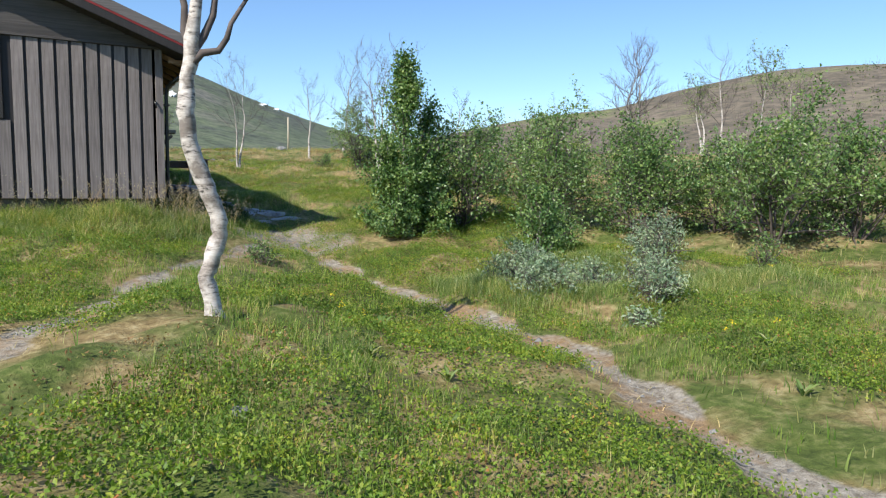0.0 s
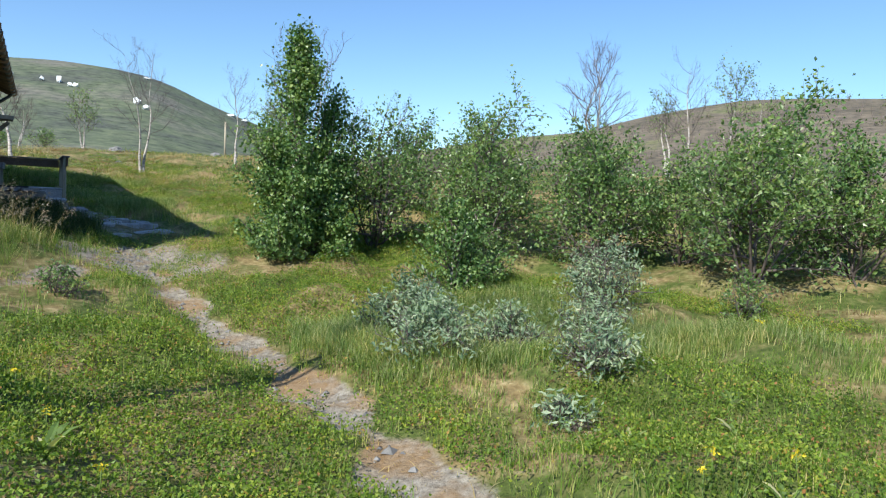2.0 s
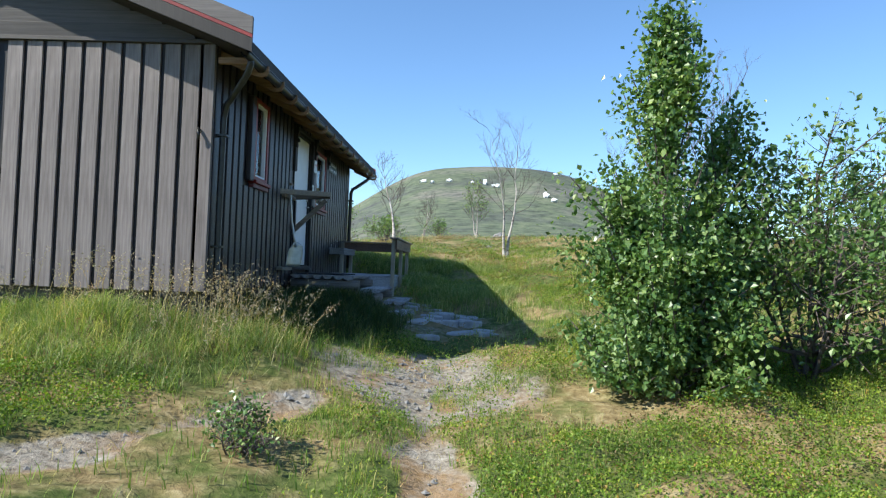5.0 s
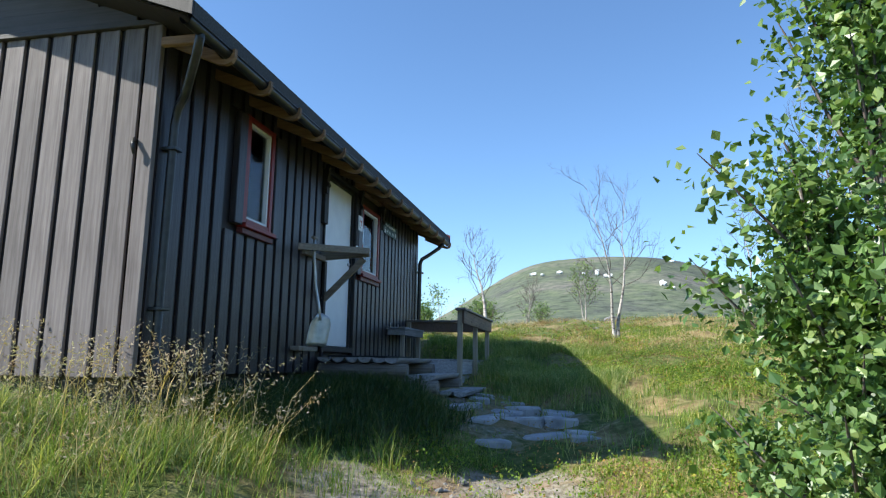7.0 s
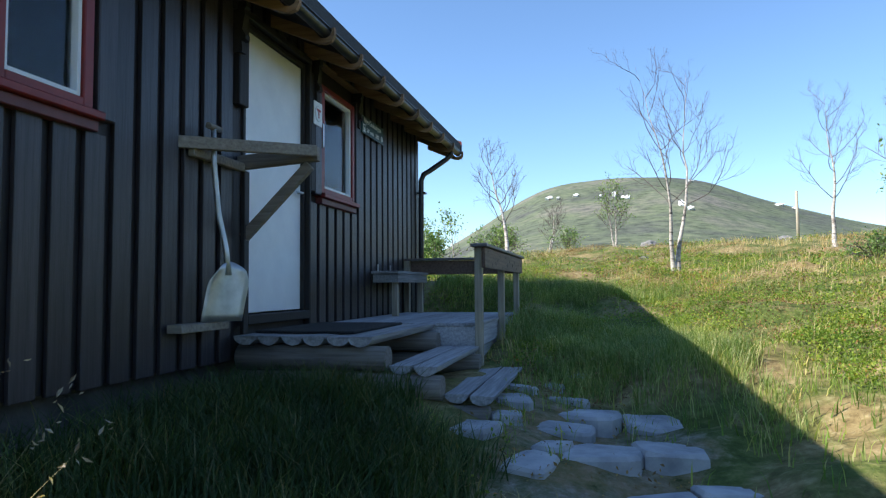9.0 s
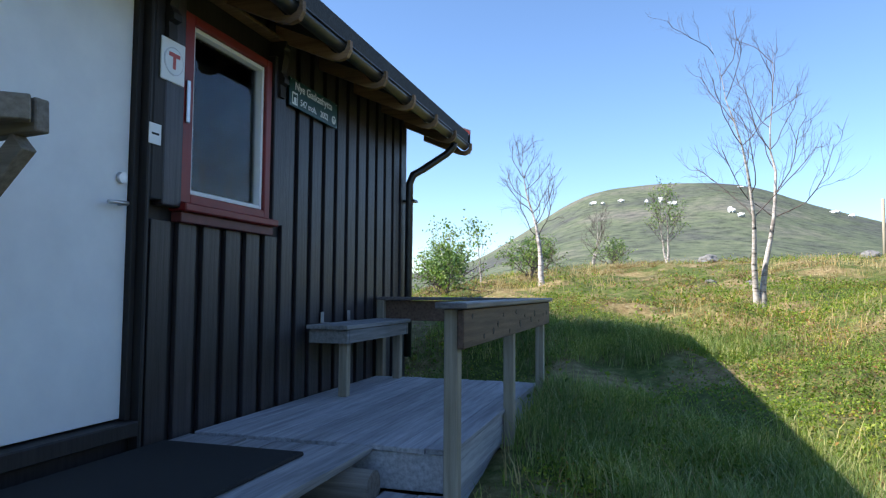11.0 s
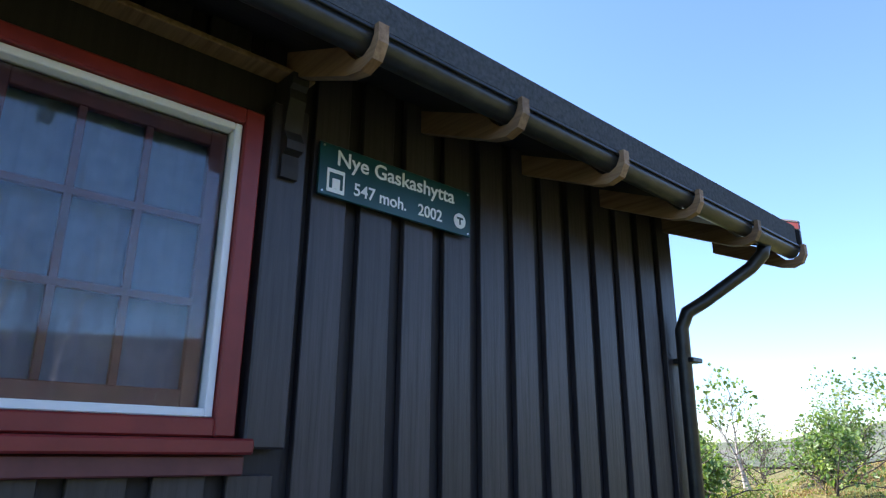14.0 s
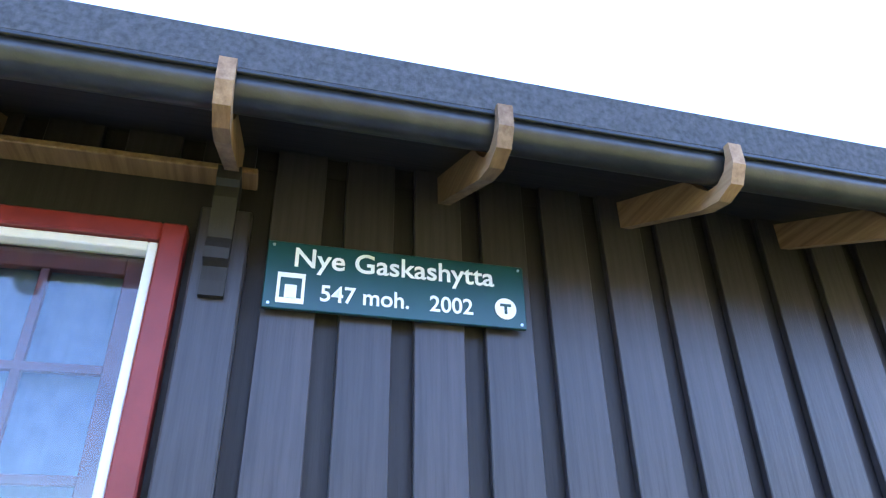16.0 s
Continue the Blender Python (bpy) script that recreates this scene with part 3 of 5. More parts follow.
for y, z in ((13.25, 3.0), (13.25, 1.8), (21.08, 3.1)):
    part("pipe_clip", box(1.0, 1.12, y - 0.05, y + 0.05, z, z + 0.025, 0.004), GUTTER, cabin)

# door
door = part("door", box(0.91, 0.962, DOOR[0] + 0.035, DOOR[1] - 0.035, DOOR[2] + 0.03, DOOR[3] - 0.04, 0.004), WHITE, cabin, "plain white painted closed door")
part("threshold", box(0.86, 1.04, DOOR[0], DOOR[1], DOOR[2] - 0.05, DOOR[2] + 0.02, 0.006), DARK_TRIM, door)
for y in (DOOR[0], DOOR[1] - 0.033):
    part("door_jamb", box(0.85, 0.99, y, y + 0.033, DOOR[2] + 0.02, DOOR[3], 0.003), DARK_TRIM, door)
part("door_head", box(0.85, 0.99, DOOR[0] + 0.034, DOOR[1] - 0.034, DOOR[3] - 0.036, DOOR[3], 0.003), DARK_TRIM, door)
tube_part("door_handle", [(0.96, 17.41, 2.62), (1.01, 17.41, 2.62), (1.01, 17.3, 2.615)], [0.011, 0.011, 0.009], STEEL, door, "small steel lever handle")
tube_part("lock", [(0.96, 17.415, 2.74), (0.98, 17.415, 2.74)], [0.028, 0.026], STEEL, door, "round steel lock")
for y0, y1, z0, z1 in ((16.35, 16.475, 3.1, 3.76), (17.503, 17.527, 1.4, 3.76)):
    part("door_casing", box(0.974, 1.035, y0, y1, z0, z1, 0.006), DARK_TRIM, cabin)
part("door_header", box(0.974, 1.03, 16.3, 17.56, 3.764, 3.82, 0.006), DARK_TRIM, cabin)


def corbel(y):
    """A small carved bracket under the header strip."""
    bm = bmesh.new()
    prof = [(0.975, 3.82), (1.09, 3.82), (1.09, 3.78), (1.075, 3.765), (1.08, 3.73), (1.07, 3.68), (1.06, 3.62), (1.085, 3.58), (1.085, 3.55), (1.055, 3.54), (1.06, 3.5), (1.06, 3.46), (0.975, 3.46)]
    a = [bm.verts.new((x, y - 0.03, z)) for x, z in prof]
    b = [bm.verts.new((x, y + 0.03, z)) for x, z in prof]
    bm.faces.new(a)
    bm.faces.new(b[::-1])
    for k in range(len(prof)):
        bm.faces.new((a[k], b[k], b[(k + 1) % len(prof)], a[(k + 1) % len(prof)]))
    bmesh.ops.recalc_face_normals(bm, faces=bm.faces[:])
    part("corbel", bm, DARK_TRIM, cabin, "carved dark wooden corbel")


for y in (16.36, 17.62, 18.66):
    corbel(y)
part("header_strip", box(0.975, 1.06, 17.5, 18.73, 3.825, 3.845, 0.003), TAIL_WOOD, cabin, "thin pale strip above the window")


def window(o, cols, rows):
    y0, y1, z0, z1 = o
    win = part("window", box(0.84, 0.9, y0, y0 + 0.03, z0, z1), RED, cabin, "red casement window with white inner trim")
    c = 0.05
    for a in ((0.9, 1.03, y0 - 0.03, y0 + c, z0, z1), (0.9, 1.03, y1 - c, y1 + 0.012, z0, z1), (0.9, 1.03, y0 + c, y1 - c, z1 - 0.05, z1), (0.9, 1.03, y0 + c, y1 - c, z0, z0 + 0.05)):
        part("frame", box(*a, 0.005), RED, win, "red painted casing")
    part("sill", box(0.92, 1.075, y0 - 0.04, y1 + 0.05, z0 - 0.045, z0 - 0.003, 0.006, Matrix.Translation((0, 0, 0))), RED, win, "projecting red sill")
    part("apron", box(0.975, 1.04, y0 - 0.03, y1 + 0.04, z0 - 0.1, z0 - 0.048, 0.004), SASH, win)
    iy0, iy1, iz0, iz1 = y0 + c + 0.002, y1 - c - 0.002, z0 + 0.052, z1 - 0.052
    w = 0.024
    for a in ((0.96, 1.012, iy0, iy0 + w, iz0, iz1), (0.96, 1.012, iy1 - w, iy1, iz0, iz1), (0.96, 1.012, iy0 + w, iy1 - w, iz1 - w, iz1), (0.96, 1.012, iy0 + w, iy1 - w, iz0, iz0 + w)):
        part("white_trim", box(*a, 0.003), WHITE, win, "white inner trim")
    jy0, jy1, jz0, jz1 = iy0 + w, iy1 - w, iz0 + w, iz1 - w
    pane = part("pane", box(0.968, 0.972, jy0, jy1, jz0, jz1), GLASS, win, "reflecting window glass")
    pane.visible_shadow = False
    s = 0.05
    for a in ((0.93, 0.956, jy0, jy0 + s, jz0, jz1), (0.93, 0.956, jy1 - s, jy1, jz0, jz1), (0.93, 0.956, jy0 + s, jy1 - s, jz1 - s, jz1), (0.93, 0.956, jy0 + s, jy1 - s, jz0, jz0 + s)):
        part("sash", box(*a, 0.003), SASH, win, "brown-red sash")
    for k in range(1, cols):
        y = jy0 + s + (jy1 - jy0 - 2 * s) * k / cols
        part("muntin", box(0.934, 0.954, y - 0.011, y + 0.011, jz0 + s, jz1 - s, 0.002), SASH, win)
    for k in range(1, rows):
        z = jz0 + s + (jz1 - jz0 - 2 * s) * k / rows
        part("muntin", box(0.933, 0.955, jy0 + s, jy1 - s, z - 0.011, z + 0.011, 0.002), SASH, win)
    # gathered cloth hanging behind the sash, its blue standing in for reflected sky
    n = 60
    cv = [(0.9 + 0.005 * math.sin(k * 0.7) + 0.003 * math.sin(k * 1.9), jy0 + (jy1 - jy0) * k / n, z) for z in (jz0 - 0.02, jz1 + 0.02) for k in range(n + 1)]
    cf = [(k, k + 1, n + 2 + k, n + 1 + k) for k in range(n)]
    shell("curtain", cv, cf, CURTAIN_SKY_TINT, win, "gathered curtain tinted blue-grey for the reflected sky", True)
    # dark boards flanking the casing
    for a, b in ((y0 - 0.17, y0 - 0.033), (y1 + 0.035, y1 + 0.165)):
        part("side_board", box(0.974, 1.04, a, b, z0 - 0.03, 3.72, 0.006), BOARD, win, "flanking dark board")
    return win


window(WIN1, 2, 3)
window(WIN2, 3, 3)

# gable window, a dark frame at the far side of the gable
gw = part("window", box(-2.4, -1.42, GY0 - 0.02, GY0 + 0.02, 2.62, 3.92, 0.005), DARK_TRIM, cabin, "dark framed gable window")
gp = part("pane", box(-2.3, -1.52, GY0 - 0.026, GY0 - 0.021, 2.72, 3.82), GLASS, gw)
gp.visible_shadow = False

# trim between vertical boards and the gable's flat boards
part("gable_band", box(WX0, 1.0, GY0 - 0.035, GY0 + 0.028, 3.962, 4.005, 0.004), BOARD_X, cabin)
k = 0
z = 4.01
while z < 5.4:
    half = (roof_z(RIDGE_X) - 0.14 - z - 0.14) / SLOPE
    if half > 0.25:
        part("gable_board", box(max(RIDGE_X - half, WX0), min(RIDGE_X + half + 0.3, 1.0), -0.012, 0.012, 0, 0.15, 0.003, Matrix.Translation((0, GY0 + 0.002, z)) @ Matrix.Rotation(radians(7), 4, "X")), BOARD_X, south)
    z += 0.138
part("corner_board", box(0.876, 1.0, GY0 - 0.02, GY0 + 0.028, WZ0, 3.958, 0.004), BOARD_SUNLIT, cabin)
tube_part("wall_hook", [(0.86, 13.17, 3.03), (0.86, 13.08, 3.05), (0.87, 13.05, 3.0), (0.88, 13.06, 2.93)], [0.014, 0.018, 0.016, 0.009], GUTTER, cabin, "small dark wall fitting on the gable")
part("eave_block", box(1.08, 1.4, 12.98, 13.03, 3.72, 3.79, 0.008), TAIL_WOOD, cabin, "pale wooden block under the eave")

# ---- wall rack and shovel ----
rack = thing("wall_rack", "weathered timber wall bracket beside the door", "bracket")
part("arm", beam((0.98, 16.44, 2.7), (1.585, 16.44, 2.735), 0.05, 0.1), RACK_WOOD, rack)
part("strut", beam((0.98, 15.73, 2.705), (1.585, 16.4, 2.745), 0.05, 0.075), RACK_WOOD, rack)
part("cleat", beam((1.03, 15.8, 2.66), (1.03, 16.4, 2.66), 0.045, 0.06), RACK_WOOD, rack)
part("brace", beam((1.02, 16.44, 2.17), (1.52, 16.44, 2.66), 0.05, 0.07), RACK_WOOD, rack)
part("back_post", box(1.017, 1.05, 16.4, 16.465, 1.45, 2.64, 0.004), DARK_TRIM, rack)

shovel = thing("snow_shovel", "aluminium snow shovel with grey shaft hanging on the wall", "shovel")
tube_part("shaft", [(1.1, 15.93, 2.82), (1.1, 15.94, 2.6), (1.12, 15.96, 2.3), (1.16, 15.99, 2.06), (1.19, 15.97, 1.9)], [0.017, 0.018, 0.018, 0.018, 0.02], ALU, shovel, "slightly bent grey shaft")
tube_part("grip", [(1.1, 15.87, 2.83), (1.1, 16.0, 2.83)], [0.02, 0.02], RACK_WOOD, shovel, "wooden cross grip")
sv, sf = [], []
for j in range(9):
    for i in range(9):
        u, w = i / 8 - 0.5, j / 8
        half = 0.125 - 0.04 * max(0, w - 0.7) / 0.3
        across, hollow = 2 * half * u, 0.045 * (2 * u) ** 2 * (0.4 + 0.6 * w)
        sv.append((1.165 + 0.68 * across + 0.73 * hollow + 0.03 * w, 15.93 + 0.73 * across - 0.68 * hollow + 0.05 * w, 1.615 + 0.37 * w - 0.06 * (2 * u) ** 2 * w ** 3))
for j in range(8):
    for i in range(8):
        o = j * 9 + i
        sf.append((o, o + 1, o + 10, o + 9))
blade = shell("blade", sv, sf, ALU, shovel, "curved scuffed aluminium blade", True)
blade.modifiers.new("thick", "SOLIDIFY").thickness = 0.006
ledge = thing("wall_ledge", "short weathered board fixed low on the wall", "ledge")
part("board", box(1.02, 1.12, 15.6, 16.1, 1.56, 1.61, 0.005), RACK_WOOD, ledge)

# ---- signs ----
SIDE = Matrix(((0, 0, 1, 0), (1, 0, 0, 0), (0, 1, 0, 0), (0, 0, 0, 1)))


def lettering(text, y, z, size, parent, x, mat, bold=0.0, width=None):
    cu = bpy.data.curves.new("lettering", "FONT")
    cu.body, cu.size, cu.extrude, cu.offset = text, size, 0.0008, bold
    tmp = bpy.data.objects.new("tmp", cu)
    scene.collection.objects.link(tmp)
    bpy.context.view_layer.update()
    me = bpy.data.meshes.new_from_object(tmp.evaluated_get(bpy.context.evaluated_depsgraph_get()))
    bpy.data.objects.remove(tmp)
    w = max(v.co.x for v in me.vertices) - min(v.co.x for v in me.vertices)
    me.transform(Matrix.Translation((x, y, z)) @ SIDE @ Matrix.Diagonal(((width / w) if width else 1, 1, 1, 1)))
    me.materials.clear()
    me.materials.append(mat)
    ob = new("lettering", me)
    ob.parent = parent
    return tagged(ob, "white lettering")


def disc(x, y, z, r, mat, name, parent, depth=0.003):
    bm = bmesh.new()
    bmesh.ops.create_cone(bm, cap_ends=True, segments=32, radius1=r, radius2=r, depth=depth, matrix=Matrix.Translation((x, y, z)) @ Matrix.Rotation(math.pi / 2, 4, "Y"))
    return part(name, bm, mat, parent)


sign = thing("name_sign", "green enamel sign with white lettering on the wall", "sign")
part("plate", box(1.022, 1.036, 18.78, 19.485, 3.453, 3.643, 0.002), GREEN_SIGN, sign)
lettering("Nye Gaskashytta", 18.846, 3.573, 0.078, sign, 1.0375, SIGN_WHITE, 0.001, 0.545)
lettering("547 moh.", 18.92, 3.482, 0.064, sign, 1.0375, SIGN_WHITE, 0.0008, 0.232)
lettering("2002", 19.21, 3.482, 0.064, sign, 1.0375, SIGN_WHITE, 0.0008, 0.12)
part("emblem", box(1.036, 1.0385, 18.812, 18.882, 3.468, 3.552, 0.0), SIGN_WHITE, sign, "small white square emblem")
part("emblem_field", box(1.0385, 1.0395, 18.82, 18.874, 3.482, 3.538), GREEN_SIGN, sign)
part("emblem_shape", box(1.0395, 1.0405, 18.832, 18.862, 3.482, 3.518), SIGN_WHITE, sign)
disc(1.0375, 19.425, 3.508, 0.031, SIGN_WHITE, "badge", sign)
part("badge_bar", box(1.0392, 1.0402, 19.409, 19.441, 3.514, 3.522), GREEN_SIGN, sign)
part("badge_stem", box(1.0392, 1.0402, 19.421, 19.429, 3.492, 3.514), GREEN_SIGN, sign)
for y in (18.795, 19.47):
    for z in (3.465, 3.63):
        disc(1.037, y, z, 0.004, STEEL, "screw", sign)

tsign = thing("small_white_sign", "small white square sign with red letter T", "sign")
part("plate", box(1.036, 1.046, 17.56, 17.73, 3.25, 3.46, 0.002), SIGN_WHITE, tsign)
disc(1.0475, 17.645, 3.355, 0.07, STEEL, "ring", tsign)
disc(1.0495, 17.645, 3.355, 0.064, SIGN_WHITE, "field", tsign)
part("bar", box(1.051, 1.0525, 17.605, 17.685, 3.375, 3.395), SIGN_RED, tsign)
part("stem", box(1.051, 1.0525, 17.635, 17.655, 3.315, 3.375), SIGN_RED, tsign)
part("sign_backing", box(0.974, 1.034, 17.53, 17.7, 2.66, 3.7, 0.005), DARK_TRIM, cabin)
notice = thing("notice_plate", "small white notice plate beside the door", "notice")
part("plate", box(1.036, 1.042, 17.5, 17.58, 2.92, 3.02, 0.001), SIGN_WHITE, notice)
part("bar_line", box(1.042, 1.0426, 17.515, 17.565, 2.965, 2.975), DARK_TRIM, notice)
latch = thing("shutter_latch", "pale upright metal latch on the window casing", "latch")
part("bar", box(1.032, 1.045, 17.76, 17.785, 3.08, 3.3, 0.004), STEEL, latch)

# ---- steps ----
steps = thing("log_steps", "weathered grey steps built of split logs", "steps")


def half_log(y0, y1, x, z, r, mat, name, parent, segs=9):
    """A split log lying along y, flat side up."""
    v, f = [], []
    rr = random.Random(int(x * 1000 + z * 77))
    for j in range(5):
        y = y0 + (y1 - y0) * j / 4
        for k in range(segs):
            a = math.pi * (1 + k / (segs - 1))
            q = r * (1 + rr.uniform(-0.05, 0.05))
            v.append((x + q * math.cos(a), y + rr.uniform(-0.006, 0.006), z + 0.78 * q * math.sin(a) + (0.004 * rr.uniform(-1, 1))))
    bm = bmesh.new()
    bv = [bm.verts.new(p) for p in v]
    for j in range(4):
        for k in range(segs):
            a, b = j * segs + k, j * segs + (k + 1) % segs
            bm.faces.new((bv[a], bv[b], bv[b + segs], bv[a + segs]))
    bm.faces.new(bv[:segs][::-1])
    bm.faces.new(bv[-segs:])
    bmesh.ops.recalc_face_normals(bm, faces=bm.faces[:])
    return part(name, bm, mat, parent)


for k in range(5):
    half_log(16.27 + 0.015 * (k % 3), 17.85, 1.13 + 0.165 * k, 1.5, 0.078, TREAD_WOOD, "tread", steps)
half_log(16.27, 17.9, 1.945, 1.5, 0.083, TREAD_WOOD, "tread", steps)
for z, xa in ((1.315, 2.19), (1.14, 2.55)):
    half_log(16.36, 17.84, xa, z, 0.077, TREAD_WOOD, "tread", steps)
    half_log(16.34, 17.84, xa + 0.168, z, 0.079, TREAD_WOOD, "tread", steps)
for y in (16.38, 17.74):
    for x1, z, r in ((2.1, 1.355, 0.085), (2.46, 1.175, 0.085), (2.76, 0.99, 0.088)):
        tube_part("side_log", [(1.04, y, z), (1.5, y + 0.008, z + 0.006), (x1, y, z)], [r, r * 0.98, r * 0.93], LOG_WOOD, steps, sides=14)
rubber = thing("door_mat", "black rubber door mat on the steps", "mat")
part("mat", box(1.08, 1.82, 16.5, 17.62, 1.503, 1.522, 0.006), MAT_BLACK, rubber)

# ---- deck, railing and bench ----
deck = thing("deck", "weathered grey plank deck with brown railing", "deck")
for k in range(10):
    x = 1.03 + 0.139 * k
    part("plank", box(x, x + 0.134, 17.91 + 0.01 * (k % 2), 20.33 + 0.012 * ((k * 7) % 3), 1.475, 1.502, 0.003), GREY_PLANK, deck)
part("joist", box(1.02, 2.4, 17.93, 17.975, 1.3, 1.473, 0.003), GREY_PLANK, deck)
part("joist", box(1.02, 2.4, 20.26, 20.305, 1.3, 1.473, 0.003), GREY_PLANK, deck)
part("fascia", box(2.37, 2.4, 17.98, 20.25, 1.29, 1.473, 0.003), GREY_PLANK, deck)
part("fascia", box(2.34, 2.366, 17.98, 20.25, 1.12, 1.27, 0.003), GREY_PLANK, deck)
for y in (17.83, 19.12, 20.38):
    part("post", box(2.375 + 0.03, 2.375 + 0.095, y - 0.035, y + 0.035, gz(2.43, y) - 0.2, 2.15, 0.005), POST_WOOD, deck, "pale unpainted post")
part("post", box(1.02, 1.085, 20.345, 20.415, 1.2, 2.15, 0.005), POST_WOOD, deck)
part("rail", box(2.473, 2.505, 17.77, 20.45, 1.975, 2.148, 0.004), RAIL_WOOD, deck, "brown board rail with dark knots")
part("rail", box(1.05, 2.40, 20.42, 20.45, 1.975, 2.148, 0.004), RAIL_WOOD, deck)
part("rail_cap", box(2.385, 2.53, 17.72, 20.47, 2.152, 2.18, 0.005), CAP_WOOD, deck, "flat worn cap board")
part("rail_cap", box(1.02, 2.38, 20.35, 20.48, 2.152, 2.18, 0.005), CAP_WOOD, deck)
rk = random.Random(8)
for k in range(14):
    y, z = 17.95 + 0.175 * k + rk.uniform(-0.06, 0.06), rk.uniform(2.0, 2.12)
    disc(2.5055, y, z, rk.uniform(0.01, 0.023), DARK_TRIM, "knot", deck, 0.002)

bench = thing("wall_bench", "weathered grey plank bench fixed to the cabin wall", "bench")
for x0, x1 in ((1.03, 1.175), (1.18, 1.34)):
    part("seat_plank", box(x0, x1, 19.07, 20.34, 1.965, 1.995, 0.004), BENCH_WOOD, bench)
part("apron", box(1.04, 1.33, 19.1, 19.13, 1.87, 1.962, 0.003), BENCH_WOOD, bench)
part("apron", box(1.04, 1.33, 20.27, 20.3, 1.87, 1.962, 0.003), BENCH_WOOD, bench)
part("front_rail", box(1.3, 1.33, 19.14, 20.26, 1.87, 1.962, 0.003), BENCH_WOOD, bench)
for y in (19.17, 20.2):
    part("leg", box(1.23, 1.295, y, y + 0.06, 1.503, 1.96, 0.004), POST_WOOD, bench, "pale squared leg")
for y in (19.3, 19.75):
    part("angle_bracket", box(1.02, 1.026, y, y + 0.045, 1.998, 2.075, 0.001), STEEL, bench, "galvanised angle bracket")
    part("angle_bracket", box(1.027, 1.07, y, y + 0.045, 1.996, 2.001, 0.001), STEEL, bench)

# ---- stone slabs ----
SLABS = [(2.8, 17.25, 0.17, 0.08), (2.83, 16.9, 0.13, 0.18), (3.28, 16.92, 0.27, 0.17), (3.8, 16.95, 0.21, 0.18), (3.18, 16.53, 0.22, 0.11), (2.85, 16.48, 0.1, 0.11), (3.06, 17.56, 0.1, 0.08), (3.18, 17.26, 0.16, 0.06),
         (3.43, 16.06, 0.22, 0.19), (3.8, 16.2, 0.18, 0.2), (3.66, 15.54, 0.24, 0.15), (4.05, 15.74, 0.18, 0.1), (4.12, 15.4, 0.19, 0.11), (3.08, 15.75, 0.12, 0.16), (3.24, 15.13, 0.16, 0.13), (3.17, 16.1, 0.1, 0.12), (2.72, 16.1, 0.14, 0.13), (3.2, 18.0, 0.12, 0.07)]
rs = np.random.RandomState(21)
for x, y, a, b in SLABS:
    a, b = a * 1.06, b * 1.06
    bm = bmesh.new()
    n, turn = 11, rs.uniform(-0.3, 0.3)
    ring = []
    for k in range(n):
        t = 2 * math.pi * k / n
        q = rs.uniform(0.86, 1.1)
        u, w = a * q * math.copysign(abs(math.cos(t)) ** 0.5, math.cos(t)), b * q * math.copysign(abs(math.sin(t)) ** 0.5, math.sin(t))
        ring.append((u * math.cos(turn) - w * math.sin(turn), u * math.sin(turn) + w * math.cos(turn)))
    tilt = rs.uniform(-0.06, 0.06, 2)
    base = gz(x, y) - 0.042
    rings = [[bm.verts.new((x + u * s, y + w * s, base + h + tilt[0] * u + tilt[1] * w + rs.uniform(-0.006, 0.006))) for u, w in ring] for s, h in ((1.0, -0.12), (1.0, 0.036), (0.92, 0.055), (0.5, 0.06))]
    for r0, r1 in zip(rings, rings[1:]):
        for k in range(n):
            bm.faces.new((r0[k], r0[(k + 1) % n], r1[(k + 1) % n], r1[k]))
    bm.faces.new(rings[-1])
    tagged(part("paving_slab", bm, STONE, None, "flat grey natural stone slab set in grass"), category="stone", group="stepping stones")


# ---- plants ----
class Growth:
    """Collects tubes (wood) and leaves of one plant."""

    def __init__(self, seed):
        self.r = np.random.RandomState(seed)
        self.wood_v, self.wood_f, self.tips = [], [], []

    def limb(self, points, radii, sides=5):
        v, f = tube(points, radii, sides)
        o = len(self.wood_v)
        self.wood_v += v
        self.wood_f += [tuple(i + o for i in q) for q in f]

    def grow(self, p, d, length, radius, depth, wiggle=0.18, lift=0.12, spread=0.75, kids=4, taper=0.45, sides=5):
        """A limb that bends on its way and carries smaller ones."""
        n = 6 if depth else 4
        pts, dirs = [Vector(p)], []
        d = Vector(d).normalized()
        for k in range(n):
            d = (d + Vector(self.r.normal(0, wiggle, 3)) + Vector((0, 0, lift))).normalized()
            pts.append(pts[-1] + d * length / n)
            dirs.append(d.copy())
        self.limb(pts, [radius * (1 - (1 - taper) * k / n) if k < n or depth else radius * 0.3 for k in range(n + 1)], sides)
        for k, q in enumerate(pts[1:]):
            self.tips.append((q, dirs[k], depth))
        if depth:
            for k in range(kids):
                t = 0.25 + 0.75 * (k + self.r.uniform(0, 1)) / kids
                i = min(int(t * n), n - 1)
                side = Vector(self.r.normal(0, 1, 3))
                side = (side - side.dot(dirs[i]) * dirs[i]).normalized()
                nd = (dirs[i] * (1 - spread * 0.5) + side * spread).normalized()
                self.grow(pts[i].lerp(pts[i + 1], self.r.uniform(0, 1)), nd, length * self.r.uniform(0.38, 0.62) * (1.15 - 0.5 * t), radius * 0.42, depth - 1, wiggle * 1.15, lift, spread, kids, taper, 4)


